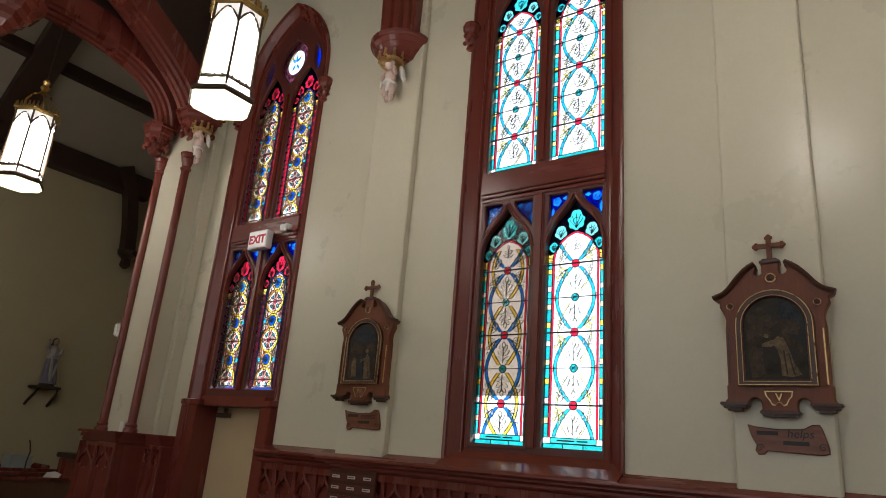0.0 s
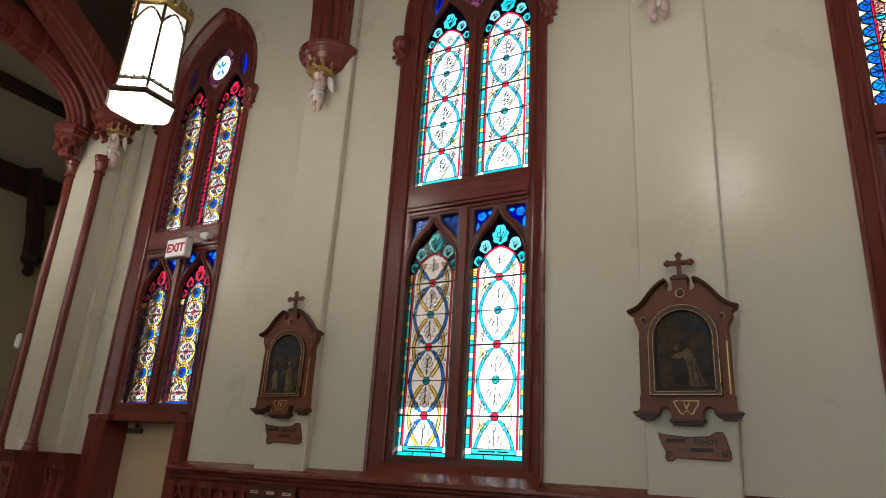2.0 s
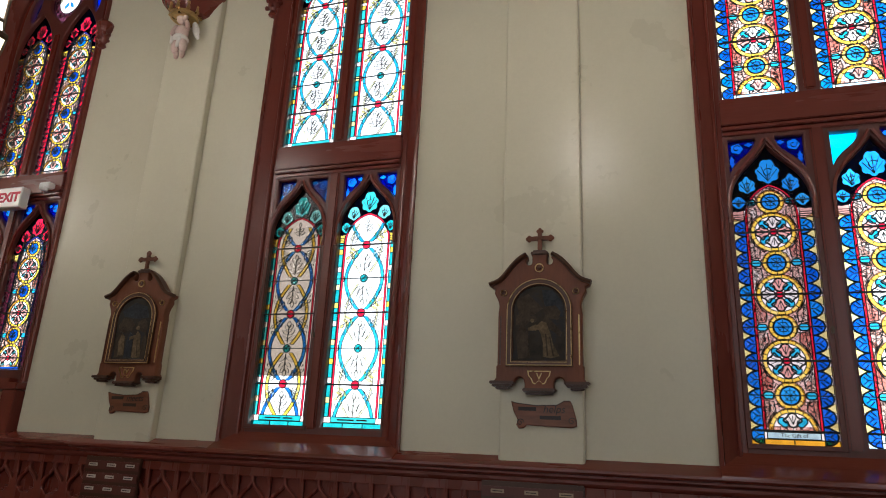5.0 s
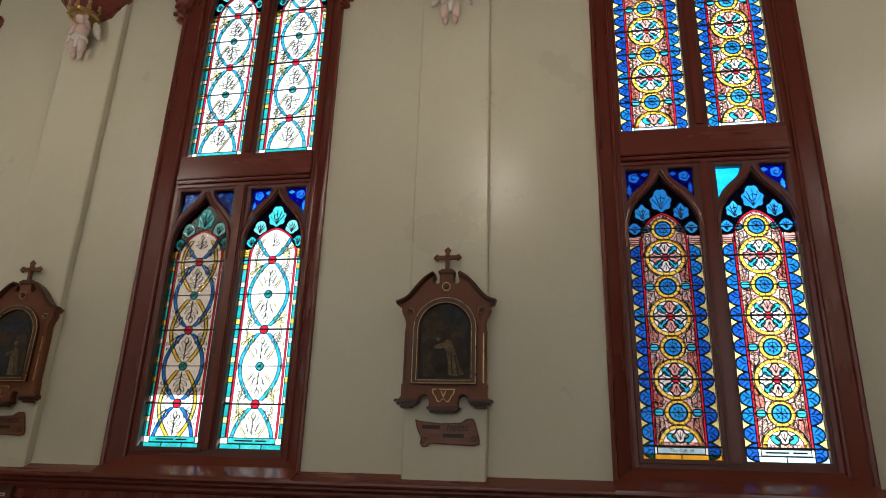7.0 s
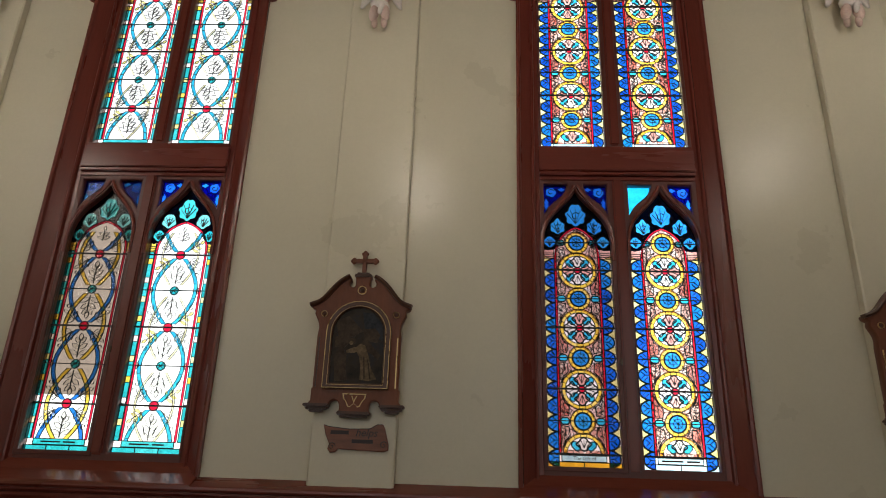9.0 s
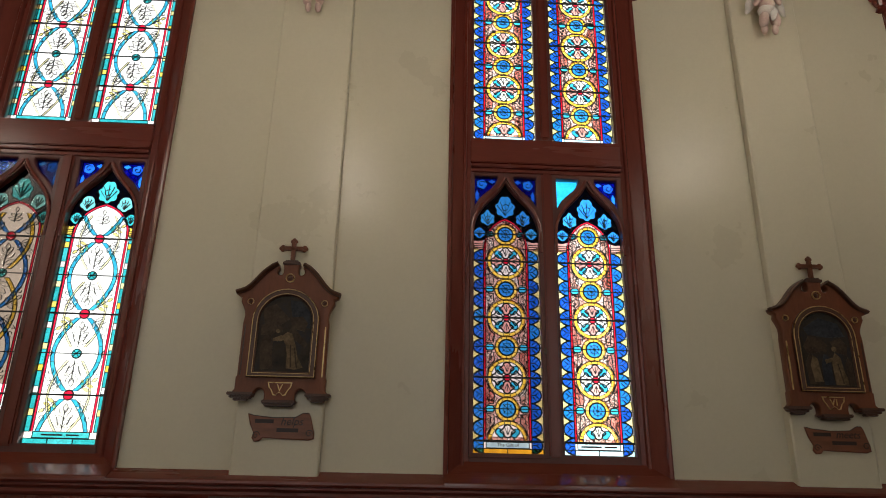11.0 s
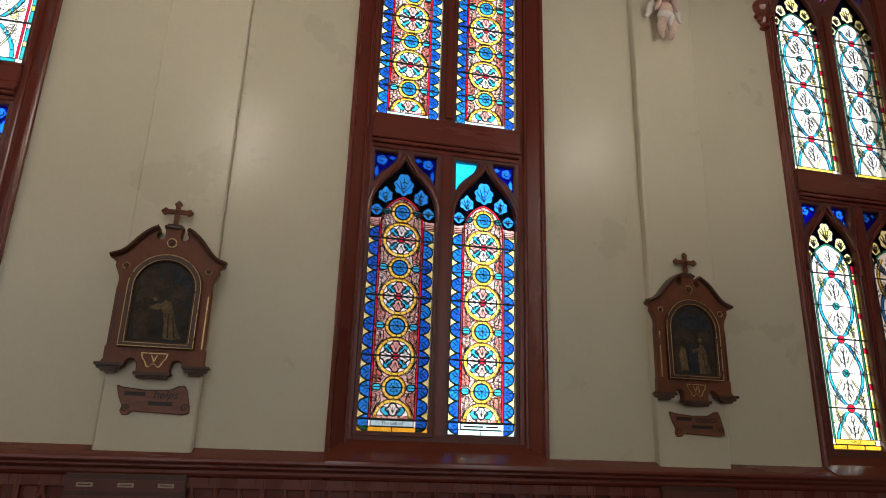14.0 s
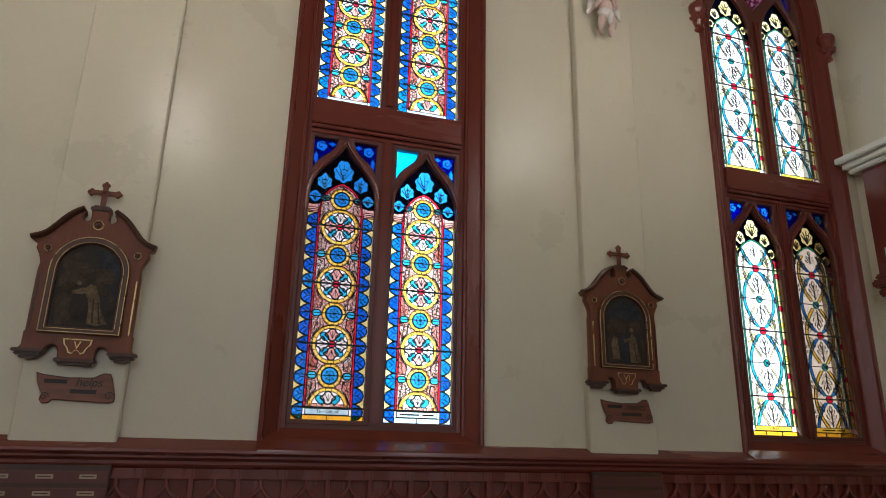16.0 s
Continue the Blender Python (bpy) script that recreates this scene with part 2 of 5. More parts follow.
# Tinted sheet that stands in for the dark view behind some lights.
def storm_screen(name, tint):
    m, sn, sl, sb = mat(name)
    sn.remove(sb)
    st, sd, sm = sn.new("ShaderNodeBsdfTransparent"), sn.new("ShaderNodeBsdfDiffuse"), sn.new("ShaderNodeMixShader")
    st.inputs[0].default_value = (*tint, 1)
    sd.inputs[0].default_value = (0.10, 0.09, 0.08, 1)
    sm.inputs[0].default_value = 0.04
    sl.new(st.outputs[0], sm.inputs[1])
    sl.new(sd.outputs[0], sm.inputs[2])
    sl.new(sm.outputs[0], sn["Material Output"].inputs["Surface"])
    return m


DIM_SHEET = storm_screen("strong_dimming_sheet", (0.29, 0.225, 0.180))
DIM_SHEET_WEAK = storm_screen("weak_dimming_sheet", (0.40, 0.34, 0.35))

# ---- mesh helpers ----


def link(name, bm, material, parent=None, label="", smooth=False):
    me = bpy.data.meshes.new(name)
    bmesh.ops.recalc_face_normals(bm, faces=bm.faces)
    bm.to_mesh(me)
    bm.free()
    for one in material if isinstance(material, (list, tuple)) else [material]:
        me.materials.append(one)
    if smooth:
        for p in me.polygons:
            p.use_smooth = True
    ob = new(name, me)
    if parent is not None:
        ob.parent = parent
    return tagged(ob, label)


def part(name, bm, material, parent, label="", smooth=False):
    return link(name, bm, material, parent, label, smooth)


def thing(name, label, category, group="", kind="", at=(0, 0, 0)):
    ob = new(name)
    ob.empty_display_size = 0.1
    ob.location = at
    return tagged(ob, label, category, group, kind)


def box(bm, x0, x1, y0, y1, z0, z1, bevel=0.0):
    made = bmesh.ops.create_cube(bm, size=1.0)["verts"]
    for v in made:
        v.co = Vector(((x0 + x1) / 2 + v.co.x * (x1 - x0), (y0 + y1) / 2 + v.co.y * (y1 - y0), (z0 + z1) / 2 + v.co.z * (z1 - z0)))
    if bevel:
        edges = {e for v in made for e in v.link_edges}
        bmesh.ops.bevel(bm, geom=list(edges), offset=bevel, segments=2, affect="EDGES")
    return bm


def boxes(*rows, bevel=0.0):
    bm = bmesh.new()
    for r in rows:
        box(bm, *r, bevel=bevel)
    return bm


def prism(bm, poly, y0, y1):
    """A flat shape in x and z, given thickness from y0 to y1."""
    a = [bm.verts.new((x, y0, z)) for x, z in poly]
    b = [bm.verts.new((x, y1, z)) for x, z in poly]
    n = len(poly)
    faces = [bm.faces.new(a), bm.faces.new(b[::-1])]
    for i in range(n):
        bm.faces.new((a[i], b[i], b[(i + 1) % n], a[(i + 1) % n]))
    bmesh.ops.triangulate(bm, faces=faces)
    return bm


def lathe(bm, profile, at=(0, 0, 0), seg=24, start=0.0, turn=2 * math.pi):
    """Turns (radius, z) pairs round the upright axis."""
    whole = abs(turn - 2 * math.pi) < 1e-6
    count = seg if whole else seg + 1
    rings = []
    for r, z in profile:
        rings.append([bm.verts.new((at[0] + r * math.cos(start + turn * i / seg), at[1] + r * math.sin(start + turn * i / seg), at[2] + z)) for i in range(count)])
    for lo, hi in zip(rings, rings[1:]):
        for i in range(seg):
            j = (i + 1) % count
            bm.faces.new((lo[i], lo[j], hi[j], hi[i]))
    for ring, flip in ((rings[0], True), (rings[-1], False)):
        bm.faces.new(ring[::-1] if flip else ring)
    return bm


def sweep(bm, path, profile, side=Vector((1, 0, 0)), closed=True):
    """Carries a profile of (across, out) along a path; across is along side."""
    rings = []
    n = len(path)
    for i, p in enumerate(path):
        p = Vector(p)
        d = (Vector(path[min(i + 1, n - 1)]) - Vector(path[max(i - 1, 0)])).normalized()
        out = side.cross(d).normalized()
        rings.append([bm.verts.new(p + side * a + out * o) for a, o in profile])
    m = len(profile)
    for lo, hi in zip(rings, rings[1:]):
        for i in range(m if closed else m - 1):
            bm.faces.new((lo[i], lo[(i + 1) % m], hi[(i + 1) % m], hi[i]))
    if closed:
        bm.faces.new(rings[0][::-1])
        bm.faces.new(rings[-1])
    return bm


def tube(bm, path, radius, seg=8):
    rings = []
    n = len(path)
    for i, p in enumerate(path):
        p = Vector(p)
        d = (Vector(path[min(i + 1, n - 1)]) - Vector(path[max(i - 1, 0)])).normalized()
        a = d.orthogonal().normalized()
        b = d.cross(a)
        rings.append([bm.verts.new(p + (a * math.cos(t) + b * math.sin(t)) * radius) for t in (2 * math.pi * k / seg for k in range(seg))])
    for lo, hi in zip(rings, rings[1:]):
        for i in range(seg):
            bm.faces.new((lo[i], lo[(i + 1) % seg], hi[(i + 1) % seg], hi[i]))
    bm.faces.new(rings[0][::-1])
    bm.faces.new(rings[-1])
    return bm


def bezier(p0, p1, p2, p3, n=10):
    out = []
    for i in range(n + 1):
        t = i / n
        out.append(tuple((1 - t) ** 3 * a + 3 * (1 - t) ** 2 * t * b + 3 * (1 - t) * t * t * c + t ** 3 * d for a, b, c, d in zip(p0, p1, p2, p3)))
    return out


def circle(u, z, r, n=20, rz=None):
    return [(u + r * math.cos(2 * math.pi * i / n), z + (rz or r) * math.sin(2 * math.pi * i / n)) for i in range(n)]


def shift(poly, u, z=0.0):
    return [(a + u, b + z) for a, b in poly]


def mirror(poly):
    return [(-a, b) for a, b in poly][::-1]


def plate(name, outer, holes, y0, y1, bevel, material, parent, label=""):
    """A board in x and z with openings through it and rounded arrises."""
    cu = bpy.data.curves.new(name, "CURVE")
    cu.dimensions, cu.fill_mode = "2D", "BOTH"
    cu.extrude, cu.bevel_depth, cu.bevel_resolution = max(1e-4, abs(y1 - y0) / 2 - bevel), bevel, 1
    cu.offset = -bevel
    for poly in (outer, *holes):
        s = cu.splines.new("POLY")
        s.points.add(len(poly) - 1)
        for p, (x, z) in zip(s.points, poly):
            p.co = (x, z, 0, 1)
        s.use_cyclic_u = True
    tmp = bpy.data.objects.new("tmp", cu)
    scene.collection.objects.link(tmp)
    me = bpy.data.meshes.new_from_object(tmp.evaluated_get(bpy.context.evaluated_depsgraph_get()))
    bpy.data.objects.remove(tmp)
    bpy.data.curves.remove(cu)
    mid = (y0 + y1) / 2
    for v in me.vertices:
        v.co = Vector((v.co.x, mid - v.co.z, v.co.y))
    me.materials.clear()
    me.materials.append(material)
    me.name = name
    ob = new(name, me)
    ob.parent = parent
    return tagged(ob, label)


def words(name, text, size, material, parent, at, label="", shear=0.0, depth=0.002, up=(90, 0, 0), bold=0.0):
    """Raised lettering in the built-in font, as a mesh that faces -y."""
    cu = bpy.data.curves.new(name, "FONT")
    cu.body, cu.size, cu.extrude, cu.shear, cu.offset = text, size, depth, shear, bold
    cu.align_x, cu.align_y = "CENTER", "CENTER"
    tmp = bpy.data.objects.new("tmp", cu)
    scene.collection.objects.link(tmp)
    me = bpy.data.meshes.new_from_object(tmp.evaluated_get(bpy.context.evaluated_depsgraph_get()))
    bpy.data.objects.remove(tmp)
    me.transform(pose(*at, *up))
    me.materials.clear()
    me.materials.append(material)
    ob = new(name, me)
    ob.parent = parent
    return tagged(ob, label)


# ---- plan ----
WALL_Y = -0.135                       # inner face of the window wall; the glass stands at y = 0
BAY = (-3.29, 0.6075, 4.508, 8.53)    # window centres
PIERS = (-1.16, 2.52, 6.515)          # pilaster centres
HALF, SPRING, APEX = 0.823, 6.38, 7.60  # window casing: half width, springing, apex
RAIL = 1.67
LEFT_END, RIGHT_END, TOP = -5.0, 9.50, 9.6
RADIUS = ((APEX - SPRING) ** 2 + HALF ** 2) / (2 * HALF)


def arch_line(inset, bottom, n=14):
    """The casing's outline, moved inward: up the left side, over the point, down the right."""
    w, r = HALF - inset, RADIUS - inset
    cx = RADIUS - HALF
    top = math.acos(cx / r)
    right = [(-cx + r * math.cos(top * i / n), SPRING + r * math.sin(top * i / n)) for i in range(n + 1)]
    left = [(-x, z) for x, z in right]
    return [(-w, bottom)] + left + right[::-1][1:] + [(w, bottom)]


# ---- large structure ----
floor = tagged(link("floor", boxes((-13, 10.5, -13, 3.3, -0.2, 0.0)), FLOOR), "dark varnished board floor of the church", "floor", kind="structure")
bm = bmesh.new()
back = 0.35
edges = [LEFT_END - 0.2] + [e for c in BAY for e in (c - HALF, c + HALF)] + [RIGHT_END + 0.3]
for a, b in zip(edges[0::2], edges[1::2]):
    box(bm, a, b, WALL_Y, back, 0, TOP)
for c in BAY:
    if c != BAY[0]:
        box(bm, c - HALF, c + HALF, WALL_Y, back, 0, 1.675)
    head = shift(arch_line(0, SPRING)[1:-1], c)
    for (x0, z0), (x1, z1) in zip(head, head[1:]):
        prism(bm, [(x0, z0), (x1, z1), (x1, TOP), (x0, TOP)], WALL_Y, back)
wall_north = tagged(link("wall_north", bm, PAINT), "cream painted plaster wall pierced by tall pointed windows", "wall", kind="structure")

for c in PIERS:
    bm = bmesh.new()
    w = 0.305
    poly = [(-w, WALL_Y), (-w, WALL_Y - 0.065), (-w + 0.012, WALL_Y - 0.075), (w - 0.012, WALL_Y - 0.075), (w, WALL_Y - 0.065), (w, WALL_Y)]
    lo = [bm.verts.new((c + x, y, RAIL - 0.05)) for x, y in poly]
    hi = [bm.verts.new((c + x, y, TOP)) for x, y in poly]
    for i in range(len(poly)):
        j = (i + 1) % len(poly)
        bm.faces.new((lo[i], lo[j], hi[j], hi[i]))
    bm.faces.new(lo[::-1])
    bm.faces.new(hi)
    tagged(link("pilaster", bm, PAINT), "shallow cream plaster pilaster between two windows", "pilaster", "wall pilasters", "structure")

tagged(link("wall_east", boxes((RIGHT_END + 0.005, RIGHT_END + 0.3, -13, WALL_Y - 0.003, 0, TOP)), PAINT), "cream plaster end wall", "wall", kind="structure")
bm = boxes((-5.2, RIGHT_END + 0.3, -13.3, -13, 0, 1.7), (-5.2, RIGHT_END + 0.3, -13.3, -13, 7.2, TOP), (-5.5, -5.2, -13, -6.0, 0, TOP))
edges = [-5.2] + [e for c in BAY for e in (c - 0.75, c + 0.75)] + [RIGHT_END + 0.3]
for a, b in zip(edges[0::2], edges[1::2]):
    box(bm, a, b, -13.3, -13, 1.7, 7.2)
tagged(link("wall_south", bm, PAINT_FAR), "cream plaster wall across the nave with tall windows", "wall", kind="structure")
# Unseen area lamps in assumed south openings, added as soft fill for the nave.
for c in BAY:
    fill_lamp = bpy.data.lights.new("south_fill_light", "AREA")
    fill_lamp.shape, fill_lamp.size, fill_lamp.size_y, fill_lamp.energy, fill_lamp.color = "RECTANGLE", 1.4, 5.4, SOUTH_FILL, (1.0, 0.97, 0.90)
    new("south_fill_light", fill_lamp).matrix_world = look((c, -13.1, 4.45), (c, 0, 4.45))


def chapel_sides():
    """The chapel's slanted near wall, and an unseen far wall added to block light."""
    bm = boxes((-12.3, -5.2, -6.3, -6.0, 0, 15))
    plan = [(-5.2, 0.10), (-5.2, 0.35), (-12.6, 3.60), (-12.6, 3.30)]
    lo, hi = [bm.verts.new((x, y, 0)) for x, y in plan], [bm.verts.new((x, y, 15)) for x, y in plan]
    for i in range(4):
        bm.faces.new((lo[i], lo[(i + 1) % 4], hi[(i + 1) % 4], hi[i]))
    bm.faces.new(lo[::-1])
    bm.faces.new(hi)
    return bm


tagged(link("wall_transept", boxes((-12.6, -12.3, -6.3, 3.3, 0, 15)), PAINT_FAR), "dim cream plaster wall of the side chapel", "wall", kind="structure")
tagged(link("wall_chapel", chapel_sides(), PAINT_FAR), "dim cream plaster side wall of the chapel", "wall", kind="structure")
tagged(link("ceiling", boxes((-5.2, RIGHT_END + 0.3, -13, 2.6, TOP, TOP + 0.2)), CEILING), "plaster ceiling high over the nave", "ceiling", kind="structure")

# ---- wainscot ----
FRONT = WALL_Y - 0.10


def rail_profile():
    """(out from the wall, height) of the capping, top to bottom."""
    return [(0.0, RAIL), (0.070, RAIL - 0.030), (0.132, RAIL - 0.060), (0.143, RAIL - 0.068), (0.145, RAIL - 0.084), (0.135, RAIL - 0.098), (0.115, RAIL - 0.104), (0.115, RAIL - 0.118),
            (0.100, RAIL - 0.132), (0.085, RAIL - 0.138), (0.085, RAIL - 0.158), (0.075, RAIL - 0.176), (0.062, RAIL - 0.184), (0.0, RAIL - 0.184)]


def tracery_panel():
    """Sunk parts of one carved panel head: a cusped ogee and the two spandrels over it."""
    t = RAIL - 0.085
    side = bezier((0.0, t - 0.225), (0.012, t - 0.275), (0.085, t - 0.290), (0.098, t - 0.355), 6) + bezier((0.098, t - 0.385), (0.085, t - 0.405), (0.060, t - 0.400), (0.052, t - 0.380), 4)
    side += bezier((0.058, t - 0.410), (0.050, t - 0.440), (0.020, t - 0.440), (0.0, t - 0.415), 4)
    light = side + [(-x, z) for x, z in side[::-1][1:-1]]
    span = [(0.014, t - 0.168), (0.128, t - 0.168), (0.128, t - 0.335)] + bezier((0.116, t - 0.315), (0.095, t - 0.270), (0.038, t - 0.262), (0.014, t - 0.205), 5)
    return [light, span, mirror(span)]


def wainscot(x0, x1, label, name="wainscot"):
    th = thing(name, label, "wainscot", "wall panelling", "structure")
    bm = bmesh.new()
    prof = rail_profile()
    ends = []
    for x in (x0, x1):
        ends.append([bm.verts.new((x, WALL_Y - o, z)) for o, z in prof])
    for i in range(len(prof) - 1):
        bm.faces.new((ends[0][i], ends[0][i + 1], ends[1][i + 1], ends[1][i]))
    bm.faces.new(ends[0])
    bm.faces.new(ends[1][::-1])
    part("rail", bm, WOOD_H, th, "moulded capping rail with worn varnish")
    part("backing", boxes((x0, x1, WALL_Y - 0.018, WALL_Y - 0.002, 0.0, RAIL - 0.18)), WOOD, th)
    part("plinth", boxes((x0, x1, WALL_Y - 0.09, WALL_Y - 0.02, 0.0, 0.22), bevel=0.008), WOOD_H, th)
    n = max(1, round((x1 - x0) / 0.296))
    step = (x1 - x0) / n
    hole = tracery_panel()
    board = None
    for i in range(n):
        c = x0 + step * (i + 0.5)
        if board is None:
            board = plate("tracery_board", [(-step / 2 - 0.008, 0.22), (step / 2 + 0.008, 0.22), (step / 2 + 0.008, RAIL - 0.18), (-step / 2 - 0.008, RAIL - 0.18)], hole, WALL_Y - 0.058, WALL_Y - 0.018, 0.007, WOOD, th)
            board.location.x = c
        else:
            ob = new("tracery_board", board.data)
            ob.parent = th
            ob.location.x = c
    return th


wainscot(-2.60, RIGHT_END - 0.01, "red-brown wooden wainscot with carved pointed tracery panels")

# ---- stained glass windows ----
A = 0.267                       # half width of one light
MID = 0.3405                    # its centre from the window's centre
LOW_Z, LOW_SPRING, LOW_TOP = 1.82, 3.47, 3.975
UP_Z, UP_SPRING, UP_TOP = 4.385, 5.98, 6.55


def ogee(a, rise):
    """Right half of a lower light's head, from the springing to the point."""
    return bezier((a, LOW_SPRING), (a * 1.04, LOW_SPRING + 0.30), (0.085, LOW_SPRING + 0.335), (0.0, LOW_TOP + rise), 13)


def low_light(bottom=LOW_Z, grow=0.0):
    a = A + grow
    side = ogee(a, grow)
    return [(-a, bottom - grow), (a, bottom - grow)] + side + [(-x, z) for x, z in side[::-1][1:]]


def up_light(grow=0.0):
    a = A + grow
    side = bezier((a, UP_SPRING), (a, UP_SPRING + 0.26), (0.13, UP_SPRING + 0.44), (0.0, UP_TOP + grow), 10)
    return [(-a, UP_Z - grow), (a, UP_Z - grow)] + side + [(-x, z) for x, z in side[::-1][1:]]


def spandrel():
    return [(-A + 0.012, 4.035), (-0.07, 4.035)] + bezier((-0.068, 4.015), (-0.09, 3.905), (-0.20, 3.90), (-A + 0.012, 3.77), 6)


def rosette_hole(r=0.27):
    side = bezier((0, 7.06), (0.08, 6.98), (0.27, 6.93), (0.265, 6.74), 5) + bezier((0.265, 6.74), (0.26, 6.54), (0.08, 6.46), (0, 6.36), 5)[1:]
    return side + [(-x, z) for x, z in side[::-1][1:-1]]


def dagger():
    return bezier((0.50, 6.42), (0.57, 6.54), (0.555, 6.74), (0.41, 6.90), 5) + bezier((0.41, 6.90), (0.385, 6.74), (0.41, 6.56), (0.50, 6.42), 5)[1:-1]


class Panes:
    """Gathers the glass pieces of one window and the lead round them."""

    def __init__(self, weight=1.5):
        self.rows, self.lead, self.weight = [], [], weight

    def add(self, poly, key, layer=0, lead=0.0075):
        self.rows.append((poly, key, layer))
        if lead:
            self.lead.append((poly, lead * self.weight, layer))

    def bar(self, u0, z0, u1, z1, w, layer=3):
        d = Vector((u1 - u0, z1 - z0)).normalized() * w / 2
        nx, nz = -d.y, d.x
        self.lead.append(([(u0 + nx, z0 + nz), (u1 + nx, z1 + nz), (u1 - nx, z1 - nz), (u0 - nx, z0 - nz)], 0, layer))


def scroll(P, u, z, r, turn, s, w=0.0028, layer=0):
    """A thin painted vine curl."""
    pts = []
    for k in range(10):
        a = turn + s * k * 0.62
        q = r * (1 - k / 13)
        pts.append((u + q * math.cos(a), z + q * math.sin(a)))
    for (a, b), (c, d) in zip(pts, pts[1:]):
        P.bar(a, b, c, d, w, layer)


def wave(P, centre, z0, z1, node, period, amp, key, n=5, w=0.012, layer=1, sides=(1, -1), gap=0.03, lead=0.004):
    """Two bands that cross at the nodes, cut into short pieces."""
    step = period / n
    z = node + math.ceil((z0 - node) / step - 1e-6) * step
    cuts = [z0] + [z + step * i for i in range(200) if z0 + 0.01 < z + step * i < z1 - 0.01] + [z1]
    for s in sides:
        for a, b in zip(cuts, cuts[1:]):
            near = [abs((q - node) / period - round((q - node) / period)) * period for q in (a, b)]
            a, b = (a + gap if near[0] < 0.005 else a), (b - gap if near[1] < 0.005 else b)
            lo, hi = [], []
            for i in range(4):
                t = a + (b - a) * i / 3
                ph = math.pi * (t - node) / period
                u = centre + s * amp * abs(math.sin(ph)) ** 0.8
                lean = amp * math.pi / period * math.cos(ph)
                k = w * math.sqrt(1 + lean * lean)
                lo.append((u - k, t))
                hi.append((u + k, t))
            P.add(lo + hi[::-1], key, layer, lead)


def ring(P, u, z, r0, r1, key, n, layer=1, z_min=-9.0):
    for i in range(n):
        a0, a1 = 2 * math.pi * i / n, 2 * math.pi * (i + 1) / n
        arc = [a0 + (a1 - a0) * k / 3 for k in range(4)]
        poly = [(u + r1 * math.cos(t), max(z_min, z + r1 * math.sin(t))) for t in arc] + [(u + r0 * math.cos(t), max(z_min, z + r0 * math.sin(t))) for t in arc[::-1]]
        if max(p[1] for p in poly) - min(p[1] for p in poly) > 0.008:
            P.add(poly, key, layer, 0.005)


def leaf(u, z, length, width, angle, lobes=3):
    """A lobed leaf outline that grows from (u, z) along the angle, in radians."""
    pts = []
    n = 14
    for i in range(n + 1):
        t = i / n
        w = width * math.sin(math.pi * t) ** 0.7 * (1 + 0.22 * math.cos(lobes * 2 * math.pi * t))
        pts.append((t * length, w / 2))
    pts += [(x, -y) for x, y in pts[::-1][1:-1]]
    c, s = math.cos(angle), math.sin(angle)
    return [(u + x * c - y * s, z + x * s + y * c) for x, y in pts]


def palm(u, z, r, n=5):
    """A round palmette with scalloped edge."""
    m = n * 5
    return [(u + r * (0.82 + 0.18 * abs(math.cos(n * math.pi * i / m))) * math.cos(2 * math.pi * i / m), z + r * (0.82 + 0.18 * abs(math.cos(n * math.pi * i / m))) * math.sin(2 * math.pi * i / m)) for i in range(m)]


def inner_arch(r, spring, top, n=8):
    """The pointed arch inside a light, from its right foot over the point to its left foot."""
    h = top - spring
    side = bezier((r, spring), (r, spring + 0.52 * h), (r * 0.52, spring + 0.90 * h), (0.0, top), n)
    return side + [(-x, z) for x, z in side[::-1][1:]]


def fleur(u, z, r, tall, n=7):
    """A lobed, pointed leaf boss."""
    out = []
    for i in range(n * 5):
        a = 2 * math.pi * i / (n * 5) - math.pi / 2
        q = r * (0.76 + 0.24 * abs(math.cos(n * (a + math.pi / 2) / 2)) ** 0.7)
        lift = tall if math.sin(a) < 0 else tall * (1 + 0.35 * math.sin(a) ** 6)
        out.append((u + q * math.cos(a), z + q * lift * math.sin(a)))
    return out


def crest_shapes(u, z, round_palms):
    """The leaf cluster over an inner arch: a tall centre leaf, two palms and two curled buds, clear of one another."""
    out = [fleur(u, z + 0.102, 0.086, 1.05)]
    for s in (1, -1):
        out += [fleur(u + s * 0.146, z + 0.004, 0.064, 0.95, 5 if round_palms else 6), palm(u + s * 0.212, z - 0.122, 0.050, 4)]
    return out


def head_ground(u, outline, edge, spring, top, shapes, material, parent, label="", r=0.214):
    """Dark glass round the leaf crest, between the light's head and the inner arch."""
    band = [p for p in outline if p[1] >= edge - 1e-6]
    inner = [p for p in inner_arch(r, spring, top + 0.006, 12)[::-1] if p[1] >= edge - 1e-6]
    return plate("head_glass", shift(band + inner, u), shapes, -0.0095, -0.0068, 0.0004, material, parent, label)


def arch_band(P, u, z0, spring, r, w, key, top, layer=1):
    """A thin band up both sides and round the inner arch."""
    for s in (-1, 1):
        n = max(3, round((spring - z0) / 0.22))
        for i in range(n):
            a, b = z0 + (spring - z0) * i / n, z0 + (spring - z0) * (i + 1) / n
            P.add([(u + s * r - w / 2, a), (u + s * r + w / 2, a), (u + s * r + w / 2, b), (u + s * r - w / 2, b)], key, layer, 0.004)
    outer, inner = shift(inner_arch(r + w / 2, spring, top + w / 2), u), shift(inner_arch(r - w / 2, spring, top - w / 2), u)
    for i in range(0, 16, 2):
        P.add(outer[i:i + 3] + inner[i:i + 3][::-1], key, layer, 0.004)


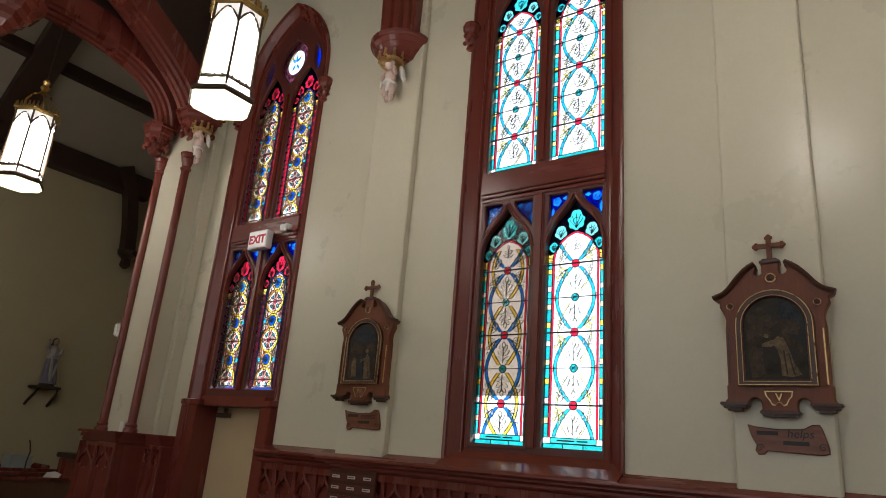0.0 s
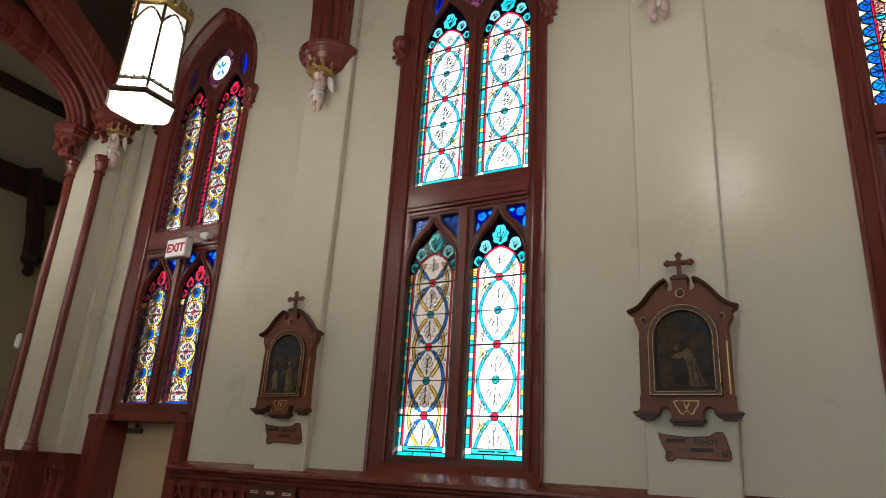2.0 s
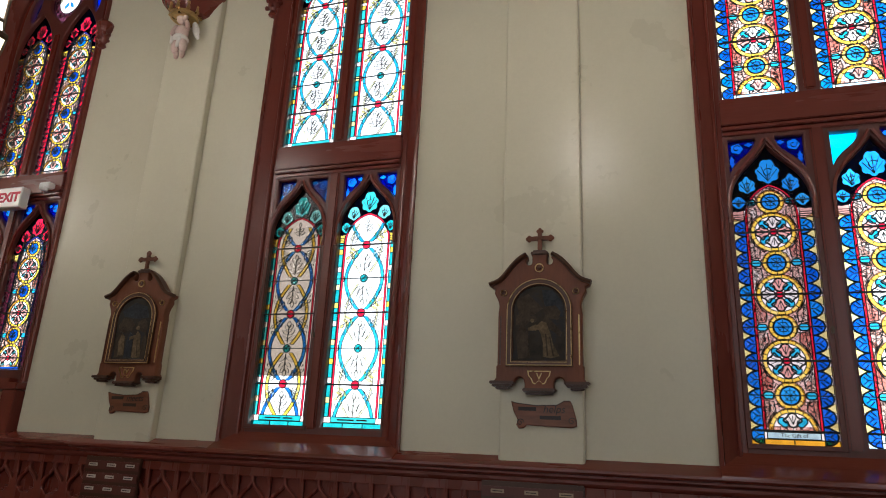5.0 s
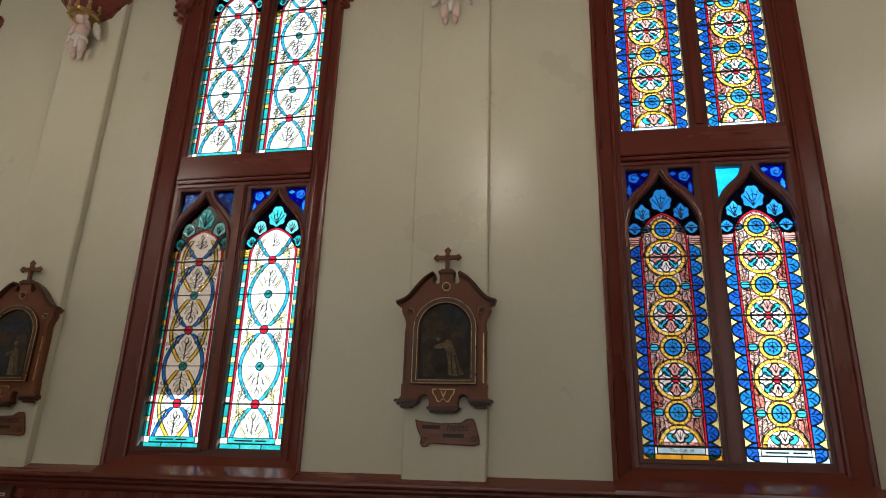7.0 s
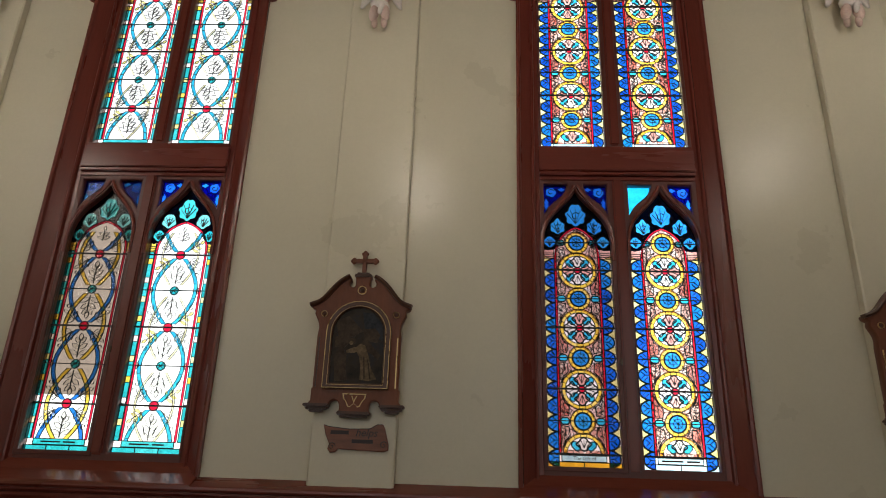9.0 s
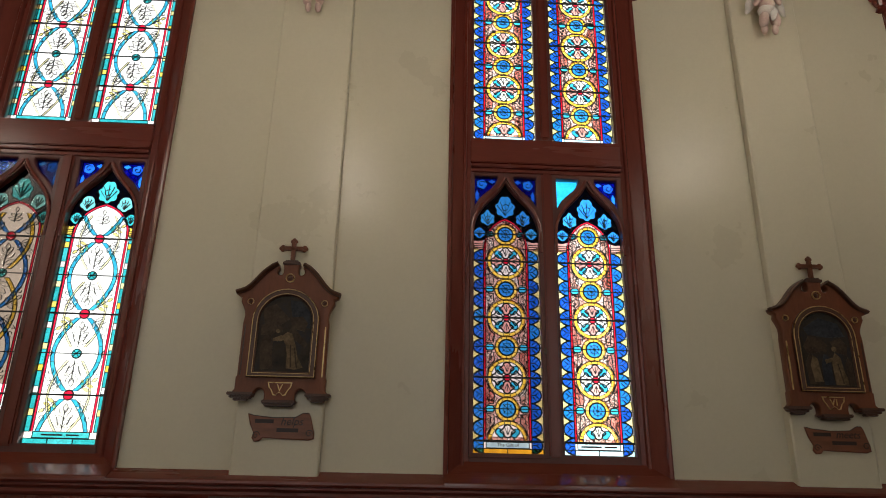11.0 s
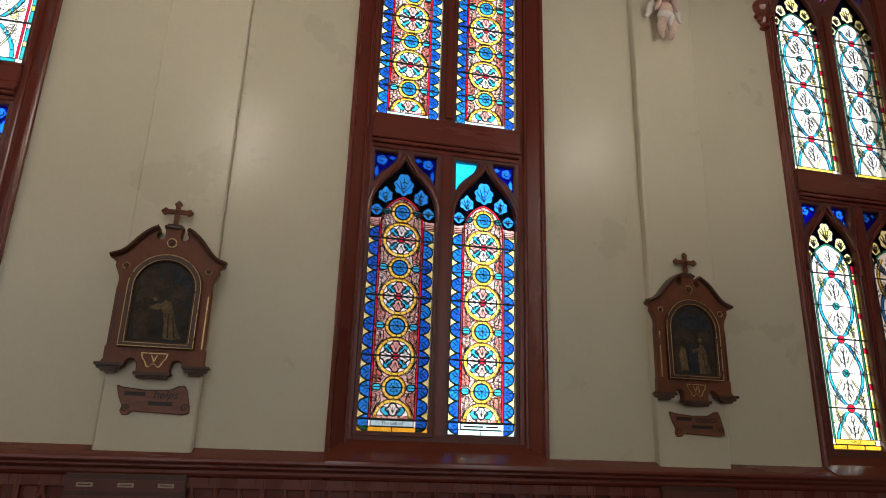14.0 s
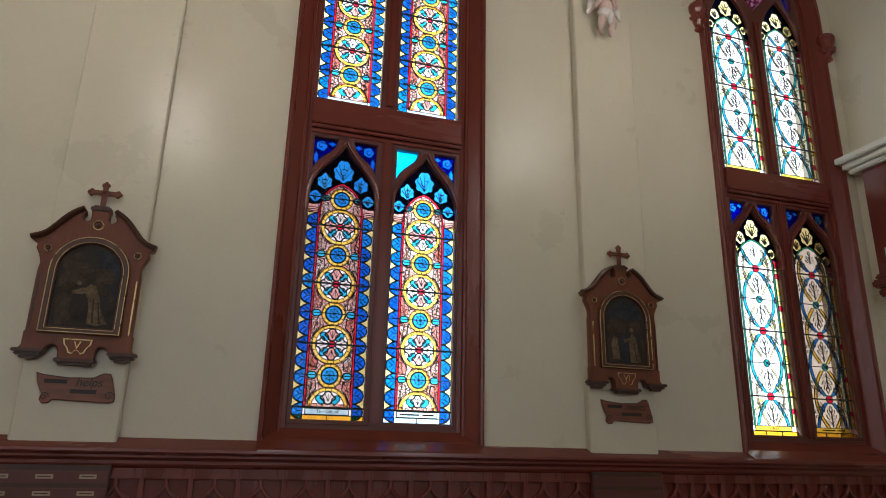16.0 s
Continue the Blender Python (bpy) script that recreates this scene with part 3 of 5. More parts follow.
def blade(u, z, length, width, angle):
    """A small plain leaflet."""
    c, s = math.cos(angle), math.sin(angle)
    pts = [(0, 0), (0.3, 0.42), (0.65, 0.46), (1.0, 0.06), (0.95, -0.10), (0.6, -0.44), (0.25, -0.36)]
    return [(u + x * length * c - y * width * s, z + x * length * s + y * width * c) for x, y in pts]


def frond(P, u, z, angle, size, lead, key="white", pairs=3):
    """A painted acanthus spray: a stem with paired leaflets and one at the tip."""
    c, s = math.cos(angle), math.sin(angle)
    for k in range(pairs):
        t = size * (0.12 + 0.24 * k)
        for d in (-1, 1):
            P.add(blade(u + t * c, z + t * s, size * (0.46 - 0.07 * k), size * 0.20, angle + d * (1.15 - 0.2 * k)), key, 1, lead)
    P.add(blade(u + size * 0.66 * c, z + size * 0.66 * s, size * 0.36, size * 0.20, angle), key, 1, lead)
    P.bar(u, z, u + size * 0.7 * c, z + size * 0.7 * s, lead * 1.4, 2)


def oval_light(P, u, z0, spring, top, node, period, pal, foot, shaded):
    """A light of crossing bands on white foliage glass, in a chequered border."""
    e0, e1 = A, A - 0.042
    z, k = z0 + foot, 0
    while z < spring - 0.055:
        tall = 0.048 if k % 2 else 0.112
        b = min(z + tall, spring - 0.015)
        for s in (-1, 1):
            key = pal["square"][(k // 2) % len(pal["square"])] if k % 2 else pal["border"]
            P.add([(u + s * e1, z), (u + s * e0, z), (u + s * e0, b), (u + s * e1, b)][:: s], key, 0, 0.006)
        z, k = b, k + 1
    for i in range(3):
        a = u - A + 2 * A * i / 3
        P.add([(a, z0), (a + A * 2 / 3, z0), (a + A * 2 / 3, z0 + foot * 0.45), (a, z0 + foot * 0.45)], pal["foot"], 0)
    P.add([(u - 0.2, z0 + foot * 0.5), (u + 0.2, z0 + foot * 0.5), (u + 0.2, z0 + foot), (u - 0.2, z0 + foot)], pal["label"], 0)
    arch_band(P, u, z0 + foot, spring, 0.207, 0.016, pal["line"], top)
    end = spring + 0.62 * (top - spring)
    wave(P, u, z0 + foot, end, node, period, 0.172, "azure" if shaded else pal["band"], 5, 0.014)
    # Unshaded lights get a paler vine and finer lines, glare's wash-out put into them.
    if shaded:
        wave(P, u, z0 + foot, end, node + period / 2, period, 0.158, pal["vine"], 4, 0.014, 1, gap=0.036, lead=0.005)
    else:
        wave(P, u, z0 + foot, end, node + period / 2, period, 0.150, "glare_straw", 3, 0.007, 1, gap=0.050, lead=0.0012)
    fine = 0.0030 if shaded else 0.0014
    z = node - period * 3
    while z < end:
        if z > z0 + foot + 0.02:
            P.add(circle(u, z, 0.036, 14), "red", 2)
            P.bar(u - A, z, u + A, z, 0.012)
        h = z + period / 2
        if z0 + foot + 0.03 < h < end:
            P.add(circle(u, h, 0.034, 14), pal["eye"], 2)
            for a in (0.785, 2.356):
                P.bar(u - 0.03 * math.cos(a), h - 0.03 * math.sin(a), u + 0.03 * math.cos(a), h + 0.03 * math.sin(a), 0.004)
            P.bar(u - A, h, u + A, h, 0.006)
            for s in (-1, 1):
                P.add([(u + s * 0.199, h - 0.030), (u + s * 0.199, h + 0.030), (u + s * 0.180, h + 0.012), (u + s * 0.180, h - 0.012)], "pink", 1, 0.004)
        for d in (-1, 1):
            # sprays above and below each eye, and the sprays outside the ovals
            low_, high_ = h + d * 0.05, h + d * 0.235
            if z0 + foot < min(low_, high_) and max(low_, high_) < top - 0.06:
                frond(P, u, low_, d * math.pi / 2, 0.19, fine)
                for a in () if shaded else (-0.32, 0.0, 0.32):
                    P.bar(u + 0.10 * math.sin(a), h + d * 0.09, u + 0.16 * math.sin(a), h + d * 0.145, 0.0032, 2)
            if z0 + foot + 0.03 < z + d * 0.17 < end - 0.02:
                for s in (-1, 1):
                    frond(P, u + s * 0.078, z + d * 0.045, math.atan2(d * 0.75, s), 0.135, fine, "lemon" if d * s > 0 and not shaded else "white", 2)
                    scroll(P, u + s * 0.165, z + d * 0.165, 0.026, 1.2 * d, s * d, 0.0032 if shaded else 0.0014)
        z += period
    frond(P, u, top - 0.175, math.pi / 2, 0.13, fine, "white", 2)


def medallion_light(P, u, z0, spring, top, first, period, pal, foot):
    """A light of linked medallions between ruby strips, with a scalloped border."""
    z = z0 + 0.004
    edge = pal["low_scallop"] if z0 < 4 and "low_scallop" in pal else pal["scallop"]
    n = round((spring - 0.015 - z) / 0.118)
    step = (spring - 0.015 - z) / n
    for i in range(n):
        c = z + step * (i + 0.5)
        for s in (-1, 1):
            half = [(u + s * (0.180 + 0.080 * math.cos(t)), c + step * 0.49 * math.sin(t)) for t in [math.pi * (k / 10 - 0.5) for k in range(11)]]
            P.add(half, edge, 1, 0.009)
            # three veins that fork from the scallop's foot
            for a, k, d in ((-0.95, 0.30, 0.90), (0.0, 0.05, 0.45), (0.95, 0.30, 0.90)):
                P.bar(u + s * (0.180 + 0.080 * k * math.cos(a)), c + step * 0.49 * k * math.sin(a), u + s * (0.180 + 0.080 * d * math.cos(a)), c + step * 0.49 * d * math.sin(a), 0.0055)
            for d in (-1, 1):
                P.bar(u + s * 0.212, c, u + s * 0.240, c + d * step * 0.20, 0.0045)
            P.add([(u + s * A, c + step * 0.5 - 0.034), (u + s * A, c + step * 0.5 + 0.034), (u + s * 0.212, c + step * 0.5)], pal["tooth"], 0, 0.006)
    for i in range(2):
        P.add([(u - A + A * i, z0), (u + A * i, z0), (u + A * i, z0 + foot * 0.45), (u - A + A * i, z0 + foot * 0.45)], pal["foot"] if u < 0 else pal["label"], 0)
    P.add([(u - 0.16, z0 + foot * 0.5), (u + 0.16, z0 + foot * 0.5), (u + 0.16, z0 + foot), (u - 0.16, z0 + foot)], pal["label"], 0)
    arch_band(P, u, z0 + foot, spring, 0.170, 0.015, pal["line"], top)
    big, small = period * 0.312, period * 0.186
    low = z0 + foot
    rounds = []
    c = first - period * math.ceil((first - low) / period - 0.2)
    end = top - 0.02
    band = "sun" if pal["bright"] else "amber"
    while c - big < end:
        if c + big <= end + 0.02:
            ring(P, u, c, big - 0.024, big + 0.005, band, 18, 1, low)
            rounds.append((c, circle(u, c, big - 0.003, 28)))
            for i in range(4):
                a = math.pi / 2 * i
                p = leaf(u + 0.024 * math.cos(a), c + 0.024 * math.sin(a), big - 0.050, 0.092, a, 2)
                if min(q[1] for q in p) > low:
                    P.add(p, ("white", "pink", "white", "pink")[(i + round(c * 10)) % 4] if pal["bright"] else "pink", 1, 0.009)
                    for d in (-0.5, 0.0, 0.5):
                        P.bar(u + 0.045 * math.cos(a), c + 0.045 * math.sin(a), u + (big - 0.045) * math.cos(a + d * 0.45), c + (big - 0.045) * math.sin(a + d * 0.45), 0.0035, 2)
                b = a + math.pi / 4
                p = leaf(u + 0.045 * math.cos(b), c + 0.045 * math.sin(b), big - 0.072, 0.060, b, 1) if pal["bright"] else circle(u + 0.082 * math.cos(b), c + 0.082 * math.sin(b), 0.022, 8)
                if min(q[1] for q in p) > low:
                    P.add(p, "aqua" if pal["bright"] else "mint", 1, 0.006)
            if c - 0.03 > low:
                P.add(circle(u, c, 0.026, 8), "red", 2)
        if low < c < end:
            P.bar(u - A, c, u + A, c, 0.013)
        h = c + period / 2
        if h + small <= end + 0.05:
            ring(P, u, h, small - 0.022, small + 0.006, band, 12, 1)
            rounds.append((h, circle(u, h, small - 0.003, 24)))
            P.add(circle(u, h, small - 0.026, 16), pal["eye"], 1)
            for a in (0, math.pi / 4, math.pi / 2, 3 * math.pi / 4):
                k = small - 0.036
                P.bar(u - k * math.cos(a), h - k * math.sin(a), u + k * math.cos(a), h + k * math.sin(a), 0.003)
            for i in range(6):
                a0, a1 = math.pi / 3 * i, math.pi / 3 * (i + 1)
                P.bar(u + 0.036 * math.cos(a0), h + 0.036 * math.sin(a0), u + 0.036 * math.cos(a1), h + 0.036 * math.sin(a1), 0.003)
            P.bar(u - A, h, u + A, h, 0.006)
            for s in (-1, 1):
                side_leaf = leaf(u + s * (small + 0.010), h, 0.155 - small, 0.060, 0 if s > 0 else math.pi, 1)
                P.add(side_leaf, "aqua", 1, 0.008)
                if low + 0.05 < h < spring:
                    rounds.append((h, side_leaf))
                for d in (-1, 1):
                    mids = [(u + s * 0.160, h + d * 0.032), (u + s * 0.160, h + d * (period / 2 - 0.01)), (u + s * 0.150, h + d * (period / 2 - 0.05)), (u + s * 0.125, h + d * (period / 2 - 0.100)), (u + s * 0.095, h + d * (period / 2 - 0.130)), (u + s * 0.102, h + d * 0.040)]
                    if h + d * period / 2 < end and h - small > low:
                        P.add(mids, ("pink", "white", "white")[(round(h * 7) + s + d) % 3], 1, 0.007)
                    for q in range(4):
                        zz = h + d * (0.045 + 0.033 * q)
                        P.bar(u + s * 0.153, zz, u + s * (0.118 + 0.008 * q), zz + d * 0.022, 0.0026, 2)
                        P.bar(u + s * (0.130 + 0.005 * q), zz - d * 0.012, u + s * 0.134, zz + d * 0.026, 0.0024, 2)
        c += period
    return rounds


OVAL_TEAL = dict(border="teal", square=("lemon", "white", "amber"), foot="teal", label="teal", line="red", band="aqua", vine="amber", eye="teal", leaf="lemon", crest="teal", ground=SHEET_DARK, sheet=SHEET_WHITE, corner="amber")
OVAL_GOLD = dict(border="lemon", square=("red", "amber"), foot="gold", label="amber", line="green", band="aqua", vine="amber", eye="teal", leaf="lemon", crest="lemon", ground=SHEET_DARK, sheet=SHEET_WHITE, corner="red")
MEDAL_BLUE = dict(scallop="blue", tooth="lemon", foot="gold", label="ice", line="red", eye="sky", crest="sky", ground=SHEET_DARK, sheet=SHEET_PINK, corner="pink", bright=True)
MEDAL_RED = dict(scallop="red", low_scallop="wine", tooth="wine", foot="red", label="blue", line="deep", eye="blue", crest="red", ground=SHEET_DARK, sheet=SHEET_PINK, corner="amber", bright=False)


def flat_sheet(name, poly, y, material, parent, label=""):
    bm = bmesh.new()
    prism(bm, poly, y, y + 0.003)
    back_faces = [f for f in bm.faces if f.calc_center_median().y > y + 0.0028]
    bmesh.ops.delete(bm, geom=back_faces, context="FACES")
    return part(name, bm, material, parent, label)


def lead_mesh(P, parent):
    verts, faces = [], []
    for poly, w, layer in P.lead:
        y1 = -0.0055 - 0.004 * layer
        y0 = y1 - 0.005
        n = len(poly)
        if w == 0:
            base = len(verts)
            verts += [(x, y0, z) for x, z in poly] + [(x, y1 + 0.006, z) for x, z in poly]
            faces += [tuple(range(base, base + n))]
            faces += [(base + i, base + (i + 1) % n, base + n + (i + 1) % n, base + n + i) for i in range(n)]
            continue
        area = sum(poly[i][0] * poly[(i + 1) % n][1] - poly[(i + 1) % n][0] * poly[i][1] for i in range(n))
        sign = 1 if area > 0 else -1
        base = len(verts)
        for i in range(n):
            (ax, az), (bx, bz), (cx, cz) = poly[i - 1], poly[i], poly[(i + 1) % n]
            d0, d1 = Vector((bx - ax, bz - az)), Vector((cx - bx, cz - bz))
            d0, d1 = (d0.normalized() if d0.length > 1e-7 else d1.normalized()), (d1.normalized() if d1.length > 1e-7 else d0.normalized())
            nn = Vector((d0.y + d1.y, -d0.x - d1.x)) * sign
            nn = nn.normalized() if nn.length > 1e-6 else Vector((d0.y, -d0.x)) * sign
            verts += [(bx + nn.x * w / 2, y1 + 0.005, bz + nn.y * w / 2), (bx, y0, bz), (bx - nn.x * w / 2, y1 + 0.002, bz - nn.y * w / 2)]
        for i in range(n):
            a, b = base + 3 * i, base + 3 * ((i + 1) % n)
            faces += [(a, b, b + 1, a + 1), (a + 1, b + 1, b + 2, a + 2)]
    me = bpy.data.meshes.new("lead_came")
    me.from_pydata(verts, [], faces)
    me.materials.append(LEAD)
    ob = new("lead_came", me)
    ob.parent = parent
    return tagged(ob, "black lead cames and saddle bars")


def pane_objects(P, parent, most=285):
    """The largest pieces as panes of their own, the rest joined."""

    def area(poly):
        return abs(sum(poly[i][0] * poly[(i + 1) % len(poly)][1] - poly[(i + 1) % len(poly)][0] * poly[i][1] for i in range(len(poly)))) / 2

    order = sorted(P.rows, key=lambda r: -area(r[0]) * (2.0 if r[0][0][1] < 4.2 else 1.0))
    keys = list(G)
    verts, faces, slots = [], [], []
    for i, (poly, key, layer) in enumerate(order):
        y0 = -0.0035 - 0.004 * layer
        n = len(poly)
        vs = [(x, y0, z) for x, z in poly] + [(x, y0 + 0.003, z) for x, z in poly]
        fs = [tuple(range(n))] + [(k, (k + 1) % n, n + (k + 1) % n, n + k) for k in range(n)]
        if i < most:
            me = bpy.data.meshes.new("pane")
            me.from_pydata(vs, [], fs)
            me.materials.append(G[key])
            ob = new("pane", me)
            ob.parent = parent
        else:
            base = len(verts)
            verts += vs
            faces += [tuple(base + q for q in f) for f in fs]
            slots += [keys.index(key)] * len(fs)
    if verts:
        me = bpy.data.meshes.new("small_panes")
        me.from_pydata(verts, [], faces)
        for k in keys:
            me.materials.append(G[k])
        me.polygons.foreach_set("material_index", slots)
        ob = new("small_panes", me)
        ob.parent = parent
        tagged(ob, "many small coloured glass pieces", kind="stuff")


def stained_window(index, centre, pal, kind, label, low_z=LOW_Z, dark_sashes=(), inscriptions=(), bright=None):
    th = thing(f"window_{index}", label, "window", "stained glass windows", "structure", (centre, 0, 0))
    bottom = low_z - (0.13 if index == 1 else 0.22)
    # moulded casing, stepped back toward the glass
    steps = [(0.0, WALL_Y + 0.02), (0.0, -0.172), (0.012, -0.178), (0.03, -0.172), (0.038, -0.150), (0.125, -0.078), (0.135, -0.090), (0.15, -0.086), (0.156, -0.058), (0.192, -0.055), (0.195, 0.06)]
    bm = bmesh.new()
    rows = []
    for r, y in steps:
        rows.append([bm.verts.new((x, y, z)) for x, z in arch_line(r, bottom)])
    for a, b in zip(rows, rows[1:]):
        for i in range(len(a) - 1):
            bm.faces.new((a[i], a[i + 1], b[i + 1], b[i]))
    part("casing", bm, WOOD, th, "moulded red-brown window casing")
    # tracery board with all its openings
    holes = []
    for s in (-1, 1):
        holes += [shift(low_light(low_z), s * MID), shift(up_light(), s * MID), shift(spandrel(), s * MID), shift(mirror(spandrel()), s * MID)]
    holes += [rosette_hole(), dagger(), mirror(dagger())]
    plate("tracery", arch_line(0.185, low_z - 0.135), holes, -0.058, 0.022, 0.012, SASH, th, "carved wooden tracery with ogee heads")
    # ogee hood moulds, mullion, transom
    for s in (-1, 1):
        bm = bmesh.new()
        for side in (1, -1):
            line = [(A + 0.012, LOW_SPRING - 0.1)] + [(x + 0.012, z + 0.012) for x, z in ogee(A, 0.03)]
            sweep(bm, [(s * MID + side * x, -0.062, z) for x, z in line], [(-0.014, -0.012), (0.014, -0.012), (0.018, 0.0), (0.014, 0.012), (-0.014, 0.012)], Vector((0, -1, 0)))
        part("hood_mould", bm, WOOD, th)
    bm = boxes((-0.045, 0.045, -0.085, -0.05, low_z - 0.02, 4.07), bevel=0.014)
    box(bm, -0.04, 0.04, -0.08, -0.05, 4.39, 6.2, bevel=0.014)
    part("mullion", bm, WOOD, th)
    bm = boxes((-0.635, 0.635, -0.088, -0.05, 4.165, 4.37), bevel=0.006)
    box(bm, -0.635, 0.635, -0.110, -0.05, 4.135, 4.165, bevel=0.006)
    box(bm, -0.632, 0.632, -0.098, -0.05, 4.10, 4.132, bevel=0.006)
    box(bm, -0.630, 0.630, -0.072, -0.05, 4.065, 4.098, bevel=0.004)
    part("transom", bm, WOOD_H, th)
    # glass
    P = Panes(1.3)
    for s in (-1, 1):
        u = s * MID
        inner_low, inner_up = LOW_SPRING + 0.195, UP_SPRING + 0.23
        foot_low, foot_up = LOW_SPRING - 0.055, UP_SPRING - 0.055
        if kind == "oval":
            oval_light(P, u, low_z, foot_low, inner_low, 2.77, 0.605, pal, 0.085, s in dark_sashes)
            oval_light(P, u, UP_Z, foot_up, inner_up, 5.36, 0.605, pal, 0.06, False)
        else:
            sills = (0.025, 0.025) if index == 1 else (0.085, 0.05)
            rounds = medallion_light(P, u, low_z, foot_low, inner_low, 2.84, 0.464, pal, sills[0]) + medallion_light(P, u, UP_Z, foot_up, inner_up, 4.905, 0.472, pal, sills[1])
        r = 0.207 if kind == "oval" else 0.172
        for lo, top, foot, outline, edge in ((low_z, inner_low, foot_low, low_light(low_z, 0.012), LOW_SPRING), (UP_Z, inner_up, foot_up, up_light(0.012), UP_SPRING)):
            shapes = crest_shapes(u, top, kind == "oval")
            for k, sh in enumerate(shapes):
                P.add(sh, "mint" if pal["crest"] == "teal" and k in (1, 3) else pal["crest"], 1, 0.005)
                cx, cz = sum(p[0] for p in sh) / len(sh), sum(p[1] for p in sh) / len(sh)
                size = max(p[1] for p in sh) - min(p[1] for p in sh)
                if size > 0.07:
                    for d in (-1.15, -0.6, 0.0, 0.6, 1.15):
                        P.bar(cx, cz - size * 0.36, cx + size * 0.36 * math.sin(d), cz - size * 0.08 + size * 0.40 * math.cos(d), 0.0026, 2)
                    scroll(P, cx, cz - size * 0.04, size * 0.20, 0.6, 1, 0.0030, 2)
            head_ground(u, outline, edge, foot, top, shapes, pal["ground"], th, "dark glass round the leaf crest", r + 0.006)
            for d in (-1, 1):
                e = r + 0.010
                P.add([(u + d * e, edge - 0.068), (u + d * A, edge - 0.068), (u + d * A, edge + 0.010), (u + d * (e + A) / 2, edge + 0.002), (u + d * e, edge + 0.010)][:: d], pal["corner"], 2)
                for k in range(3):
                    P.bar(u + d * e, edge - 0.058 + 0.016 * k, u + d * A, edge - 0.058 + 0.016 * k, 0.003)
            arch = [p for p in inner_arch(r, foot, top, 10) if p[1] > edge]
            field = [(u - A, lo), (u + A, lo), (u + A, edge)] + shift(arch, u) + [(u - A, edge)]
            if kind != "oval":
                field = [(u - 0.172, lo), (u + 0.172, lo), (u + 0.172, edge)] + shift(arch, u) + [(u - 0.172, edge)]
                for d in (-1, 1):
                    flat_sheet("border_glass", [(u + d * 0.174, lo), (u + d * A, lo), (u + d * A, edge), (u + d * 0.174, edge)], 0.004, G["white"], th)
                base = lo + (sills[0] if lo == low_z else sills[1]) + 0.012
                gaps = [[(x, z) for x, z in one if z > base] for zc, one in rounds if lo - 0.1 < zc < top]
                field[0], field[1] = (u - 0.172, base - 0.008), (u + 0.172, base - 0.008)
                plate("glass_sheet", field, gaps, 0.003, 0.006, 0.0004, pal["sheet"], th, "mottled pink foliage-painted glass")
                continue
            flat_sheet("glass_sheet", field, 0.004, pal["sheet"], th, "pale foliage-painted glass")
        for flip in (0, 1):
            sp = mirror(spandrel()) if flip else spandrel()
            clear = bright is not None and (s, flip) == bright
            if clear:
                flat_sheet("spandrel_glass", shift(sp, u), 0.006, G["cyan"], th, "clear cyan glass")
            else:
                d = -1 if flip else 1
                motif = [palm(u - d * 0.193, 3.978, 0.046, 5), leaf(u - d * 0.140, 4.004, 0.062, 0.036, 0 if d > 0 else math.pi, 2), leaf(u - d * 0.232, 3.925, 0.105, 0.036, -math.pi / 2, 3)]
                cx, cz = u + sum(p[0] for p in sp) / len(sp), sum(p[1] for p in sp) / len(sp)
                grown = [(cx + (x - cx) * 1.22, cz + (z - cz) * 1.22) for x, z in shift(sp, u)]
                plate("spandrel_glass", grown, motif, -0.0095, -0.0068, 0.0004, SHEET_SPANDREL, th, "deep blue glass")
                for m in motif:
                    P.add(m, "blue", 1, 0.003)
                scroll(P, u - d * 0.193, 3.978, 0.030, 0.5, d, 0.004, 2)
    ro = rosette_hole()
    plate("rosette_glass", [(x * 1.03, 6.71 + (z - 6.71) * 1.03) for x, z in ro], [circle(0, 6.725, 0.163, 24, 0.188)], -0.0095, -0.0068, 0.0004, SHEET_PLUM, th, "plum glass round the rosette")
    P.add(circle(0, 6.725, 0.165, 24, 0.19), "white", 1)
    for a, n in ((math.pi / 2, 0.12), (math.pi / 2 - 0.75, 0.10), (math.pi / 2 + 0.75, 0.10), (-math.pi / 2 + 0.6, 0.10), (-math.pi / 2 - 0.6, 0.10)):
        P.add(leaf(0.022 * math.cos(a), 6.71 + 0.022 * math.sin(a), n, 0.042, a), "sky", 2, 0)
    for a in (0.5, math.pi - 0.5):
        P.add(leaf(0.06 * math.cos(a), 6.76 + 0.06 * math.sin(a), 0.06, 0.03, a), "amber", 2, 0)
    for i in range(12):
        a = 2 * math.pi * i / 12
        P.add(palm(0.205 * math.cos(a), 6.725 + 0.24 * math.sin(a), 0.026, 4), "pink", 1, 0.004)
    for d in (dagger(), mirror(dagger())):
        flat_sheet("dagger_glass", d, 0.006, G["deep"], th)
        cx, cz = sum(p[0] for p in d) / len(d), sum(p[1] for p in d) / len(d)
        P.add([(cx + (x - cx) * 0.6, cz + (z - cz) * 0.6) for x, z in d], "blue", 1)
    for s, text in inscriptions:
        zz = low_z + 0.064
        if text:
            words("inscription", text, 0.036, INK, th, (s * MID, -0.012, zz), depth=0.001)
        else:
            for a, wide in ((-0.06, 0.15), (0.085, 0.09)):
                part("inscription", boxes((s * MID + a - wide / 2, s * MID + a + wide / 2, -0.013, -0.011, zz - 0.006, zz + 0.005)), INK, th)
    lead_mesh(P, th)
    pane_objects(P, th)
    # opening sash with its own frame
    for s in dark_sashes:
        u = s * MID
